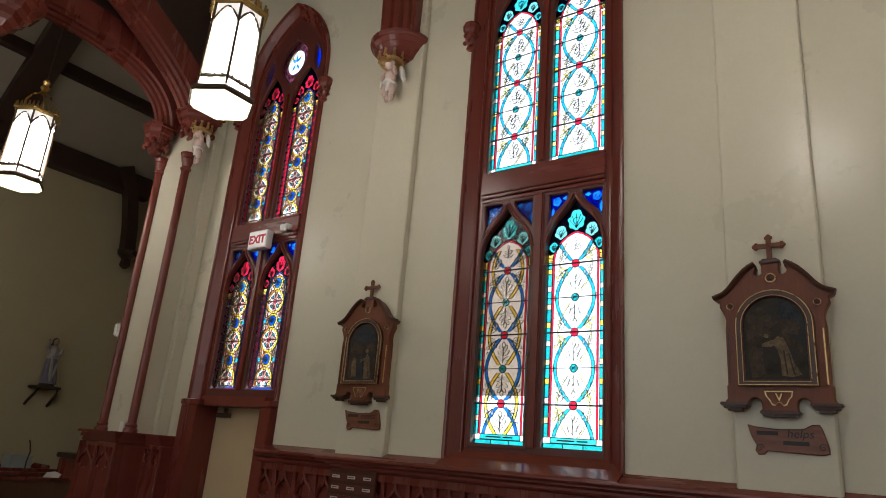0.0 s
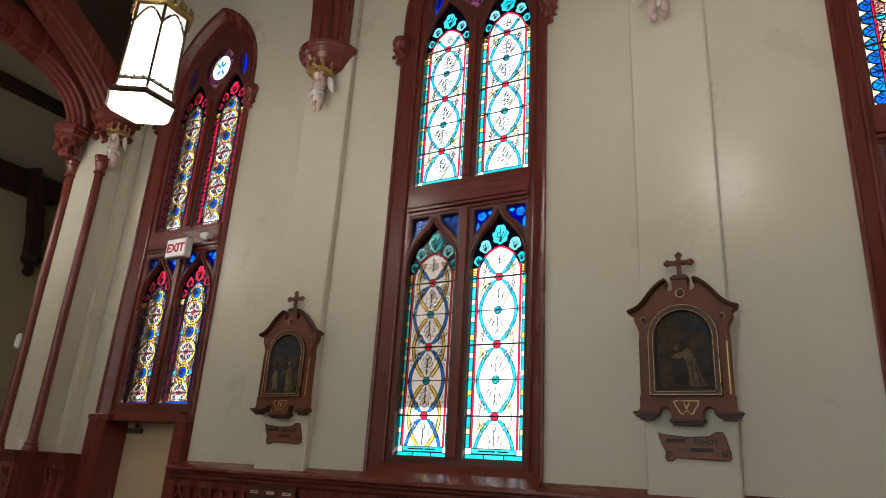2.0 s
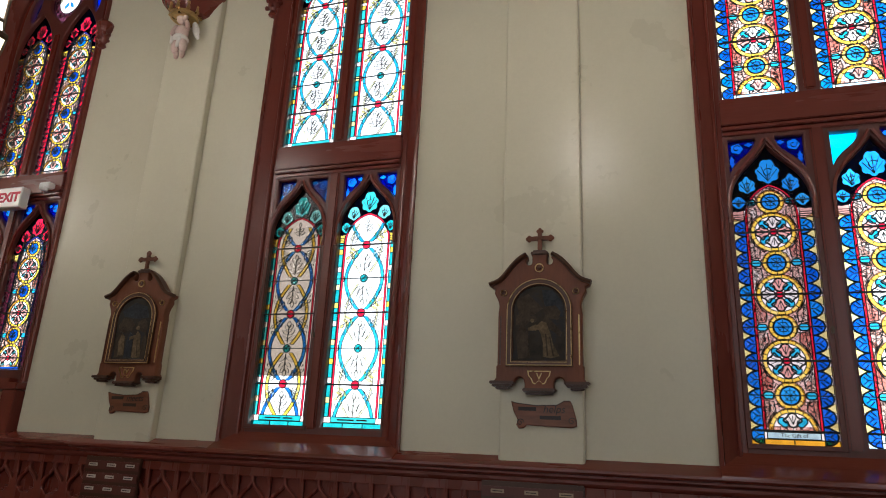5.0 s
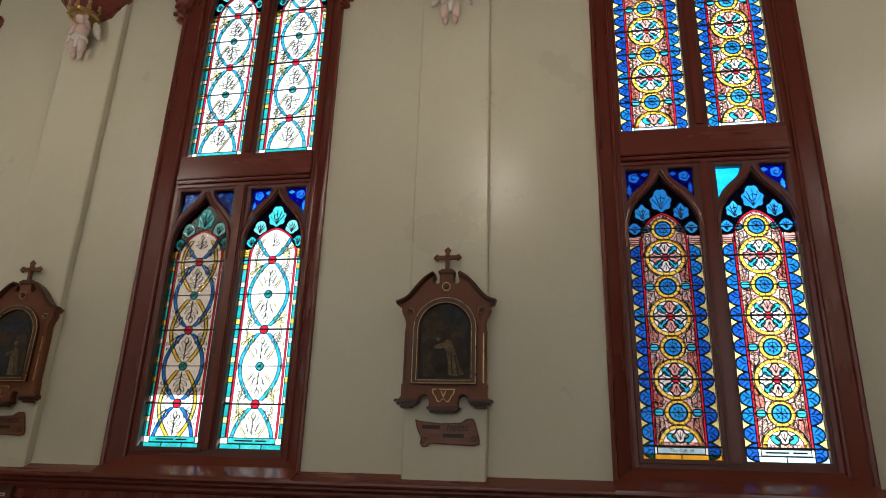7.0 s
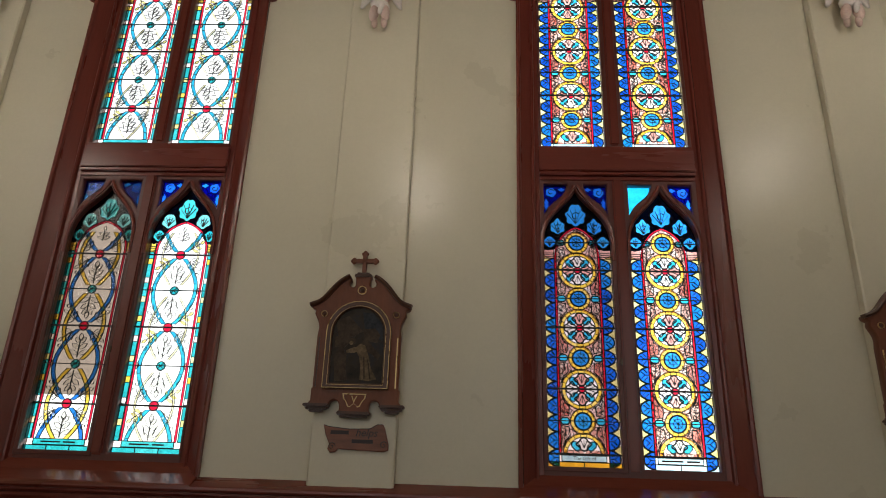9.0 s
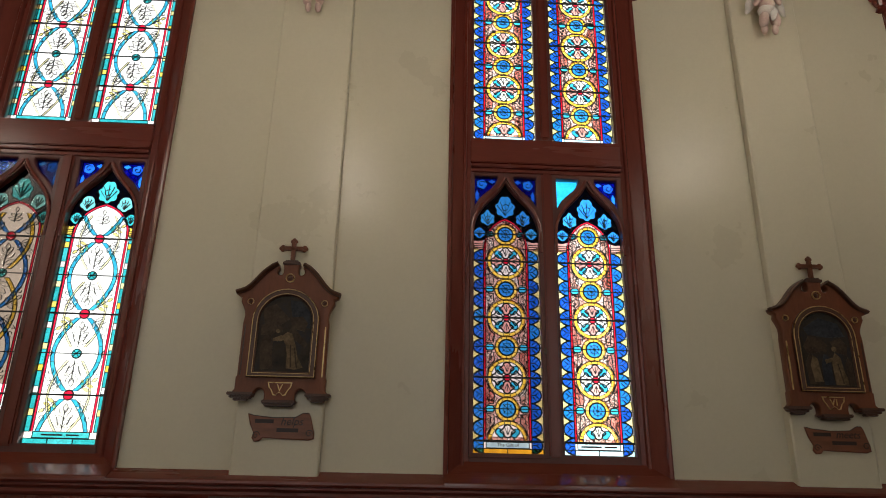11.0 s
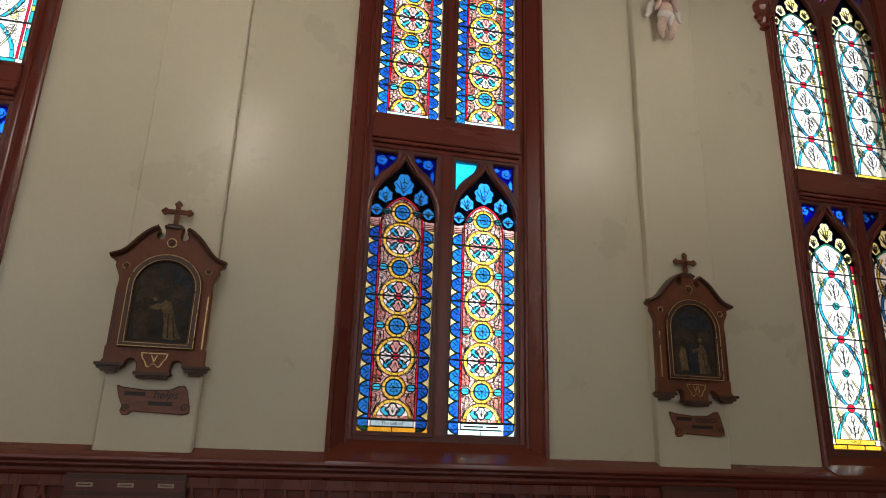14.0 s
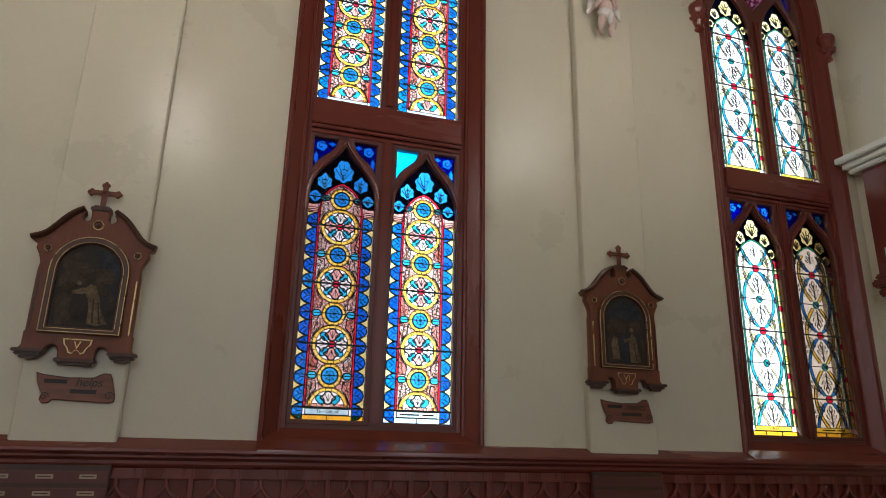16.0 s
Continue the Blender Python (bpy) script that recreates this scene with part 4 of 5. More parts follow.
        sash = plate("sash_frame", shift(low_light(low_z, 0.03), u), [shift(low_light(low_z, -0.004), u)], -0.07, -0.045, 0.006, SASH, th)
        # Sheet added outside to dim the glass, as dark surroundings outdoors would.
        foot = low_z + (0.42 if index == 2 else -0.02)
        dim_poly = [(u - A - 0.02, foot), (u + A + 0.02, foot), (u + A + 0.02, 4.06), (u - A - 0.02, 4.06)]
        flat_sheet("storm_screen", dim_poly, 0.055, DIM_SHEET_WEAK if index == 3 else DIM_SHEET, th, "grey weather screen outside the opening sash")
        part("sash_latch", boxes((u - s * 0 + 0.285 - 0.008, u + 0.285 + 0.012, -0.085, -0.05, 2.55, 2.60), bevel=0.004), BRONZE, sash)
    return th


def impost(centre, side):
    """The carved block at the springing of a casing."""
    bm = bmesh.new()
    x = centre + side * (HALF + 0.02)
    base = 6.07
    lathe(bm, [(0.02, -0.26), (0.05, -0.24), (0.035, -0.20), (0.06, -0.15), (0.075, -0.06), (0.095, -0.02), (0.10, 0.03), (0.085, 0.06)], (x, -0.165, base), 10)
    for k in range(9):
        a = 2 * math.pi * k / 9
        bmesh.ops.create_icosphere(bm, subdivisions=1, radius=0.028, matrix=Matrix.Translation((x + 0.068 * math.cos(a), -0.165 + 0.068 * math.sin(a), base - 0.10 - 0.06 * (k % 2))))
    return tagged(link("carved_impost", bm, WOOD), "carved red-brown foliage block at the window arch", "carving", "arch imposts")


def sill(centre):
    bm = bmesh.new()
    prism_pts = [(-0.045, 1.772), (-0.14, 1.690), (-0.268, 1.620), (-0.277, 1.612), (-0.279, 1.598), (-0.272, 1.590), (0.03, 1.590), (0.03, 1.772)]
    ends = []
    for x in (centre - HALF + 0.004, centre + HALF - 0.004):
        ends.append([bm.verts.new((x, y, z)) for y, z in prism_pts])
    n = len(prism_pts)
    for i in range(n):
        bm.faces.new((ends[0][i], ends[0][(i + 1) % n], ends[1][(i + 1) % n], ends[1][i]))
    bm.faces.new(ends[0])
    bm.faces.new(ends[1][::-1])
    return tagged(link("window_sill", bm, SILL), "glossy sloping red-brown window sill", "window sill", "window sills", "structure")


stained_window(1, BAY[0], MEDAL_RED, "medal", "tall pointed window of red and blue medallion glass over a doorway", low_z=2.26)
stained_window(2, BAY[1], OVAL_TEAL, "oval", "tall pointed window of white glass with teal bands", dark_sashes=(-1,), inscriptions=((-1, ""), (1, "")))
stained_window(3, BAY[2], MEDAL_BLUE, "medal", "tall pointed window of blue and yellow medallion glass", dark_sashes=(-1,), bright=(1, 0), inscriptions=((-1, "The Gift of"), (1, "")))
stained_window(4, BAY[3], OVAL_GOLD, "oval", "tall pointed window of white glass with yellow and green borders", dark_sashes=(1,), inscriptions=((-1, "Gift Of"), (1, "")))
for c in BAY:
    for side in (-1, 1):
        impost(c, side)
for c in BAY[1:]:
    sill(c)

# ---- doorway under the first window ----
c = BAY[0]
door_frame = thing("door_1", "cream door in a deep red-brown frame under the window", "door", kind="structure", at=(c, 0, 0))
part("jamb", boxes((-0.875, -0.56, -0.20, 0.20, 0, 2.05), bevel=0.006), WOOD, door_frame)
part("jamb", boxes((0.60, 0.77, -0.20, 0.20, 0, 2.05), bevel=0.006), WOOD, door_frame)
part("head", boxes((-0.56, 0.60, -0.15, 0.20, 2.05, 2.165), bevel=0.006), WOOD_H, door_frame)
part("cap", boxes((-0.885, -0.50, -0.21, 0.10, 2.052, 2.12), (0.50, 0.785, -0.21, 0.10, 2.052, 2.12), bevel=0.008), WOOD, door_frame)
part("door_leaf", boxes((-0.555, 0.595, 0.10, 0.145, 0.01, 2.062), bevel=0.003), DOOR, door_frame, "cream painted door leaf")
part("closer", boxes((-0.50, -0.26, 0.045, 0.098, 1.93, 1.985), (-0.30, -0.28, 0.0, 0.06, 1.985, 2.04), bevel=0.006), BRONZE, door_frame, "dark door closer")

exit_sign = thing("exit_sign", "white lit exit sign with red letters above the doorway", "sign", at=(-3.17, -0.20, 4.045))
part("case", boxes((-0.17, 0.17, -0.05, 0.05, -0.115, 0.115), bevel=0.008), PLASTIC, exit_sign)
part("face", boxes((-0.155, 0.155, -0.0515, -0.0495, -0.10, 0.10)), SIGN_FACE, exit_sign, "lit white face")
part("bracket", boxes((-0.03, 0.03, 0.048, 0.16, -0.03, 0.03)), PLASTIC, exit_sign)
words("letters", "EXIT", 0.145, SIGN_RED, exit_sign, (0, -0.0535, -0.005), "bold red letters", bold=0.006)
emergency = thing("emergency_light", "small grey emergency light on the window transom", "light", at=(-2.81, -0.14, 4.19))
part("case", boxes((-0.07, 0.07, -0.035, 0.05, -0.035, 0.035), bevel=0.008), PLASTIC, emergency)
part("lamp_head", lathe(bmesh.new(), [(0.02, -0.05), (0.03, -0.045), (0.03, -0.01), (0.012, 0)], (0.05, -0.05, -0.03), 12), PLASTIC, emergency)

# ---- stations ----


def station_outline():
    half = [(0.335, -0.005), (0.335, 0.02), (0.325, 0.035), (0.316, 0.045), (0.316, 0.13), (0.308, 0.135), (0.308, 0.52)]
    half += bezier((0.305, 0.54), (0.29, 0.60), (0.325, 0.64), (0.34, 0.675), 5)
    half += [(0.335, 0.705), (0.365, 0.72), (0.375, 0.745)]
    half += bezier((0.33, 0.76), (0.25, 0.785), (0.22, 0.915), (0.095, 0.972), 8)
    half += [(0.088, 0.94)] + bezier((0.10, 0.925), (0.115, 0.89), (0.065, 0.87), (0.055, 0.90), 5) + [(0.055, 0.95), (0.062, 0.965), (0.062, 0.98)]
    notch = [(0.19, -0.005)] + bezier((0.185, 0.005), (0.18, 0.065), (0.11, 0.07), (0.105, 0.01), 6) + [(0.105, -0.02), (0.12, -0.035), (0.09, -0.05)]
    right = notch[::-1] + half
    return right + [(-x, z) for x, z in right[::-1]]


def arch_shape(w, z0, z1):
    """A panel with a round head."""
    r = w
    return [(-w, z0), (w, z0)] + [(r * math.cos(math.pi * i / 16), z1 - r + r * math.sin(math.pi * i / 16)) for i in range(17)]


def bar_row(parent, u, z, width, height, y, material, name="lettering"):
    return part(name, boxes((u - width / 2, u + width / 2, y - 0.002, y, z - height / 2, z + height / 2)), material, parent)


def station(x, z, word, first_bars, numeral, figures, shine):
    face = WALL_Y - 0.075
    th = thing("station_plaque", "walnut station of the cross framing a dim painting", "wall plaque", "stations of the cross", at=(x, face - 0.03, z))
    plate("board", station_outline(), [], -0.045, 0.03, 0.008, STATION, th)
    # mouldings of the broken pediment and feet
    for s in (-1, 1):
        bm = bmesh.new()
        line = [(0.378, 0.738), (0.35, 0.748)] + bezier((0.33, 0.755), (0.25, 0.78), (0.22, 0.91), (0.095, 0.967), 9)
        sweep(bm, [(s * px, -0.05, pz) for px, pz in line], [(-0.03, -0.014), (0.02, -0.014), (0.034, 0.0), (0.028, 0.014), (-0.03, 0.016)], Vector((0, -1, 0)))
        part("pediment_moulding", bm, STATION_DARK, th)
        part("foot", boxes((s * 0.27 - 0.09, s * 0.27 + 0.09, -0.075, 0.0, 0.0, 0.022), (s * 0.27 - 0.075, s * 0.27 + 0.075, -0.06, 0.0, -0.018, 0.0), (s * 0.27 - 0.05, s * 0.27 + 0.05, -0.05, 0.0, -0.035, -0.018), bevel=0.006), STATION_DARK, th)
        part("side_bead", boxes((s * 0.288 - 0.004, s * 0.288 + 0.004, -0.052, -0.044, 0.14, 0.50)), GOLD if s == shine else STATION_DARK, th)
    part("boss_foot", boxes((-0.115, 0.115, -0.075, 0.0, -0.052, -0.028), (-0.10, 0.10, -0.06, 0.0, -0.068, -0.052), bevel=0.006), STATION_DARK, th)
    part("pedestal", boxes((-0.065, 0.065, -0.06, -0.002, 0.965, 0.988), (-0.05, 0.05, -0.055, -0.002, 0.988, 1.0), bevel=0.005), STATION_DARK, th)
    # cross with trefoil ends
    bm = boxes((-0.016, 0.016, -0.04, -0.012, 0.998, 1.15), (-0.075, 0.075, -0.04, -0.012, 1.082, 1.114), bevel=0.004)
    for px, pz in ((0, 1.155), (-0.082, 1.098), (0.082, 1.098)):
        for dx, dz in ((0, 0.012), (0.012, 0), (-0.012, 0)):
            if px < 0:
                dx, dz = -dz, dx
            elif px > 0:
                dx, dz = dz, dx
            bmesh.ops.create_uvsphere(bm, u_segments=8, v_segments=6, radius=0.016, matrix=Matrix.Translation((px + dx, -0.026, pz + dz)) @ Matrix.Diagonal((1, 0.8, 1, 1)))
    part("cross", bm, STATION, th, smooth=False)
    # picture, its stepped frame and gilt lines
    frame_ob = plate("picture_frame", arch_shape(0.240, 0.128, 0.775), [arch_shape(0.190, 0.168, 0.722)], -0.072, -0.044, 0.008, STATION_DARK, th)
    plate("gilt_line", arch_shape(0.237, 0.131, 0.772), [arch_shape(0.231, 0.137, 0.766)], -0.076, -0.070, 0.002, GOLD, frame_ob)
    plate("gilt_line", arch_shape(0.204, 0.154, 0.736), [arch_shape(0.200, 0.158, 0.732)], -0.076, -0.070, 0.0015, GOLD, frame_ob)
    picture = plate("picture", arch_shape(0.193, 0.165, 0.725), [], -0.055, -0.047, 0.001, PICTURE, th, "dim varnished painting")
    for k, (tone, pts) in enumerate(figures):
        plate("paint_shape", pts, [], -0.0572 - 0.0004 * k, -0.0552 - 0.0004 * k, 0.0003, (PIC_DARK, PIC_TAN, PIC_BLUE)[tone], picture)
    for px, pz, r in ((0.0, 0.86, 0.034), (-0.268, 0.675, 0.024), (0.268, 0.675, 0.024)):
        rosette = plate("rosette", circle(px, pz, r, 20), [circle(px, pz, r * 0.80, 20)], -0.058, -0.044, 0.002, GOLD, th)
        bm = bmesh.new()
        bmesh.ops.create_uvsphere(bm, u_segments=12, v_segments=8, radius=r * 0.5, matrix=Matrix.Translation((px, -0.045, pz)) @ Matrix.Diagonal((1, 0.6, 1, 1)))
        part("button", bm, STATION_DARK, rosette, smooth=True)
    # gilt number shield
    shield = [(px, pz - 0.058) for px, pz in [(-0.085, 0.155), (0.085, 0.155), (0.078, 0.12), (0.06, 0.10), (0.045, 0.065), (0.025, 0.06), (0.012, 0.078), (0, 0.082), (-0.012, 0.078), (-0.025, 0.06), (-0.045, 0.065), (-0.06, 0.10), (-0.078, 0.12)]]
    inner = [(px * 0.90, 0.05 + (pz - 0.05) * 0.86) for px, pz in shield]
    plate("number_shield", shield, [inner], -0.052, -0.044, 0.001, GOLD, th)
    words("numeral", numeral, 0.07, GOLD, th, (0, -0.0475, 0.055), depth=0.003)
    # carved scroll with its title
    sc = thing("title_scroll", "carved wooden scroll with burnt lettering under the station", "plaque", "title scrolls", at=(x + 0.022, face, z - 0.03))
    top = [(-0.235, -0.085), (-0.20, -0.095), (-0.05, -0.108), (0.10, -0.103), (0.155, -0.075), (0.19, -0.075), (0.205, -0.10), (0.235, -0.20), (0.235, -0.235), (0.20, -0.245), (0.02, -0.24), (-0.12, -0.235), (-0.14, -0.255), (-0.175, -0.258), (-0.195, -0.235), (-0.185, -0.205), (-0.215, -0.15)]
    top = [(px, -0.085 + (pz + 0.085) * 1.1) for px, pz in top]
    plate("scroll", top, [], -0.022, 0.0, 0.006, PLAQUE, sc)
    for px, pz in ((-0.165, -0.232), (0.20, -0.215)):
        spiral = [(px + (0.028 - 0.0055 * t) * math.cos(t * 2), -0.0235, pz + (0.028 - 0.0055 * t) * math.sin(t * 2)) for t in [k * 0.35 for k in range(13)]]
        part("curl", tube(bmesh.new(), spiral, 0.0035, 5), INK, sc)
    edge = [(px * 0.97, -0.0225, pz * 0.97 - 0.005) for px, pz in top[:6]]
    part("edge_line", tube(bmesh.new(), edge, 0.0025, 5), INK, sc)
    words("title", word, 0.075, INK, sc, (0.075, -0.0225, -0.137), shear=0.25)
    for (u, v, w) in first_bars:
        bar_row(sc, u, v, w, 0.026, -0.0222, INK)
    return th


TWO = [
    (2, [(0.02, 0.69), (0.10, 0.68), (0.17, 0.60), (0.18, 0.48), (0.10, 0.50), (0.04, 0.58)]),
    (0, [(-0.17, 0.62), (-0.08, 0.66), (-0.02, 0.60), (0.03, 0.55), (-0.04, 0.50), (-0.15, 0.51)]),
    (0, [(-0.17, 0.50), (-0.10, 0.52), (-0.04, 0.48), (-0.10, 0.42), (-0.17, 0.43)]),
    (0, [(0.03, 0.56), (0.12, 0.57), (0.16, 0.52), (0.14, 0.46), (0.05, 0.48)]),
    (0, [(-0.15, 0.18), (-0.17, 0.36), (-0.13, 0.44), (-0.09, 0.40), (-0.08, 0.30), (-0.06, 0.19)]),
    (0, [(0.02, 0.44), (0.15, 0.34), (0.17, 0.37), (0.05, 0.50)]),
    (1, [(-0.02, 0.42), (0.02, 0.455), (0.055, 0.44), (0.085, 0.36), (0.105, 0.28), (0.15, 0.20), (0.09, 0.185), (0.03, 0.195), (0.030, 0.29), (0.015, 0.36)]),
    (0, [(0.045, 0.36), (0.055, 0.36), (0.068, 0.20), (0.058, 0.20)]),
    (0, [(0.075, 0.34), (0.083, 0.34), (0.110, 0.20), (0.100, 0.20)]),
    (1, [(-0.08, 0.405), (-0.02, 0.43), (0.015, 0.41), (-0.02, 0.385), (-0.08, 0.385)]),
    (0, circle(-0.040, 0.470, 0.026, 10)),
    (1, circle(-0.048, 0.458, 0.015, 8)),
    (0, [(-0.088, 0.19), (-0.076, 0.19), (-0.076, 0.39), (-0.085, 0.39)]),
]
THREE = [
    (2, [(-0.15, 0.60), (-0.02, 0.68), (0.12, 0.64), (0.16, 0.54), (0.02, 0.53), (-0.12, 0.55)]),
    (0, [(-0.17, 0.46), (-0.12, 0.54), (-0.03, 0.52), (0.02, 0.47), (-0.05, 0.42), (-0.14, 0.41)]),
    (0, [(0.04, 0.50), (0.12, 0.53), (0.17, 0.47), (0.15, 0.40), (0.07, 0.42)]),
    (0, [(-0.16, 0.18), (-0.17, 0.34), (-0.13, 0.41), (-0.09, 0.37), (-0.085, 0.19)]),
    (1, [(-0.12, 0.20), (-0.135, 0.32), (-0.11, 0.40), (-0.075, 0.37), (-0.065, 0.27), (-0.055, 0.20)]),
    (2, [(-0.05, 0.18), (-0.05, 0.33), (-0.02, 0.41), (0.02, 0.38), (0.02, 0.26), (0.03, 0.18)]),
    (1, [(0.035, 0.18), (0.03, 0.34), (0.06, 0.42), (0.10, 0.38), (0.115, 0.27), (0.15, 0.18)]),
    (0, [(0.068, 0.34), (0.076, 0.34), (0.100, 0.19), (0.090, 0.19)]),
    (1, [(-0.02, 0.365), (0.05, 0.385), (0.055, 0.360), (-0.015, 0.335)]),
    (0, circle(-0.098, 0.425, 0.022, 10)),
    (0, circle(-0.015, 0.440, 0.022, 10)),
    (1, circle(0.058, 0.445, 0.020, 10)),
    (0, [(0.13, 0.18), (0.13, 0.34), (0.155, 0.39), (0.178, 0.34), (0.18, 0.18)]),
]
station(-1.16, 2.165, "meets", [(-0.115, -0.137, 0.13), (0.03, -0.195, 0.14)], "IV", THREE, 1)
station(2.52, 2.165, "helps", [(-0.115, -0.137, 0.13), (0.05, -0.195, 0.15)], "V", TWO, 1)
station(6.515, 2.165, "meets", [(-0.115, -0.137, 0.13), (0.04, -0.195, 0.18)], "VI", THREE, -1)

# ---- name boards on the wainscot ----


def name_board(x0, x1, cols, plates, label, top=1.50):
    y = WALL_Y - 0.085
    th = thing("memorial_board", label, "memorial board", "memorial boards", at=((x0 + x1) / 2, y, 0.6))
    w = (x1 - x0) / 2
    part("board", boxes((-w, w, 0.0, 0.024, 0.0, top - 0.6), bevel=0.005), STATION_DARK, th)
    rows = 9
    for r in range(rows):
        z = top - 0.6 - 0.035 - r * 0.098
        part("slat", boxes((-w + 0.006, w - 0.006, -0.010, 0.0005, z - 0.072, z), bevel=0.004), SASH, th)
        for k in range(cols):
            u = -w + 2 * w * (k + 0.5) / cols
            if plates:
                plate_ob = part("name_plate", boxes((u - 0.048, u + 0.048, -0.013, -0.0095, z - 0.046, z - 0.020), bevel=0.001), plates, th)
                part("lettering", boxes((u - 0.036, u + 0.036, -0.0136, -0.0129, z - 0.036, z - 0.030)), INK, plate_ob)
    return th


name_board(-1.485, -0.89, 3, SILVER_PLATE, "dark wooden board with rows of pale name plates on the wainscot")
name_board(2.10, 2.82, 3, BRASS_PLATE, "dark wooden board with rows of brass name plates on the wainscot")
name_board(6.20, 6.83, 3, None, "dark wooden board with empty slats on the wainscot")

# ---- corbels with angel figures and roof ribs ----


def rib(x, y0, z0, reach, rise, half, label, name="roof_rib", n=18, power=1.0):
    """A moulded rib that leaves the wall and curves out over the nave."""
    path = []
    for i in range(n + 1):
        t = math.pi / 2 * i / n
        path.append((x, y0 - reach * (1 - math.cos(t)) ** power, z0 + rise * math.sin(t)))
    h = half
    prof = [(-h, -0.20), (h, -0.20), (h, 0.05), (h * 0.80, 0.07), (h * 0.78, 0.12), (h * 0.55, 0.13), (h * 0.50, 0.19), (h * 0.22, 0.20), (h * 0.18, 0.24), (-h * 0.18, 0.24), (-h * 0.22, 0.20), (-h * 0.50, 0.19), (-h * 0.55, 0.13), (-h * 0.78, 0.12), (-h * 0.80, 0.07), (-h, 0.05)]
    return tagged(link(name, sweep(bmesh.new(), path, [(a, o) for a, o in prof], Vector((1, 0, 0))), WOOD), label, "roof rib", "roof ribs", "structure")


def angel(x, y, z, k=1.4):
    """A kneeling child figure with two short wings: one mesh, its hair and drapery tinted."""
    bm = bmesh.new()
    rows = [((-0.030, 0.0, 0.015), (0.020, 0.022, 0.040), 0, 0.0), ((0.032, -0.01, 0.010), (0.020, 0.022, 0.042), 0, 0.0),
            ((-0.034, -0.015, 0.075), (0.030, 0.034, 0.062), 0, 0.15), ((0.036, -0.020, 0.075), (0.030, 0.034, 0.062), 0, -0.15),
            ((0.0, -0.012, 0.135), (0.066, 0.052, 0.036), 1, 0.3), ((0.015, -0.045, 0.095), (0.020, 0.016, 0.055), 1, 0.2),
            ((0.0, -0.012, 0.190), (0.052, 0.044, 0.062), 0, 0.0), ((-0.062, -0.025, 0.210), (0.019, 0.022, 0.050), 0, 0.5), ((0.060, -0.035, 0.225), (0.018, 0.022, 0.055), 0, -0.3),
            ((0.048, -0.05, 0.290), (0.016, 0.018, 0.045), 0, 0.2), ((0.0, -0.035, 0.285), (0.038, 0.040, 0.044), 0, 0.0), ((0.0, -0.022, 0.305), (0.046, 0.044, 0.038), 2, 0.0),
            ((-0.090, 0.015, 0.215), (0.030, 0.016, 0.070), 1, 0.35), ((0.095, 0.015, 0.215), (0.030, 0.016, 0.075), 1, -0.35), ((-0.105, 0.02, 0.175), (0.018, 0.012, 0.045), 1, 0.5), ((0.108, 0.02, 0.170), (0.018, 0.012, 0.048), 1, -0.5)]
    tones = []
    for p, r, tone, turn in rows:
        bmesh.ops.create_icosphere(bm, subdivisions=2, radius=1.0, matrix=Matrix.Translation((x + p[0] * k, y + p[1] * k, z + p[2] * k)) @ Matrix.Rotation(turn, 4, "Y") @ Matrix.Diagonal((r[0] * k, r[1] * k, r[2] * k, 1)))
        tones += [tone] * (len(bm.faces) - len(tones))
    bm.faces.ensure_lookup_table()
    for f, tone in zip(bm.faces, tones):
        f.material_index = tone
    return tagged(link("angel_figure", bm, [PLASTER, ANGEL_WHITE, ANGEL_HAIR], smooth=True), "small white and pink plaster angel under the corbel", "figure", "angel corbels")


def crown(x, y, z, r=0.12):
    bm = bmesh.new()
    lathe(bm, [(r * 0.85, 0), (r * 0.95, 0.01), (r * 0.95, 0.05), (r * 0.85, 0.055)], (x, y, z), 18)
    for k in range(9):
        a = 2 * math.pi * k / 9
        px, py = x + r * math.cos(a), y + r * math.sin(a)
        bmesh.ops.create_cone(bm, cap_ends=True, segments=6, radius1=0.024, radius2=0.010, depth=0.07, matrix=Matrix.Translation((px, py, z + 0.085)))
        bmesh.ops.create_icosphere(bm, subdivisions=1, radius=0.02, matrix=Matrix.Translation((px, py, z + 0.128)))
    return tagged(link("crown", bm, GOLD), "gilt crown between angel and corbel", "crown", "angel corbels")


def corbel(x, y, z):
    th = thing("corbel", "moulded red-brown wooden corbel under a roof rib", "corbel", "corbels", at=(x, y, z))
    prof = [(0.14, 0.0), (0.20, 0.02), (0.235, 0.07), (0.255, 0.10), (0.265, 0.105), (0.30, 0.15), (0.315, 0.155), (0.345, 0.20), (0.36, 0.205), (0.37, 0.23), (0.37, 0.265), (0.34, 0.28)]
    part("bell", lathe(bmesh.new(), prof, (0, 0, 0), 28, math.pi, math.pi), WOOD, th, smooth=False)
    return th


for x in PIERS:
    rib(x - 0.03, WALL_Y - 0.12, 6.16, 4.2, 3.4, 0.26, "red-brown moulded roof rib rising from its corbel", power=1.25)
    corbel(x - 0.03, WALL_Y - 0.05, 5.90)
    crown(x - 0.03, WALL_Y - 0.20, 5.83, 0.15)
    angel(x - 0.03, WALL_Y - 0.18, 5.42)

# ---- the great pier, its columns and the arches beyond ----
pier = thing("great_pier", "cream plaster pier with slender red-brown columns", "pier", kind="structure", at=(-4.90, WALL_Y, 0))
part("shaft", boxes((-0.30, 0.36, -0.40, 0.48, RAIL - 0.03, 5.92), (0.36, 0.47, -0.16, 0.0, RAIL - 0.02, TOP), bevel=0.012), PAINT, pier)


def colonnette(x, y, top, parent):
    bm = bmesh.new()
    r = 0.052
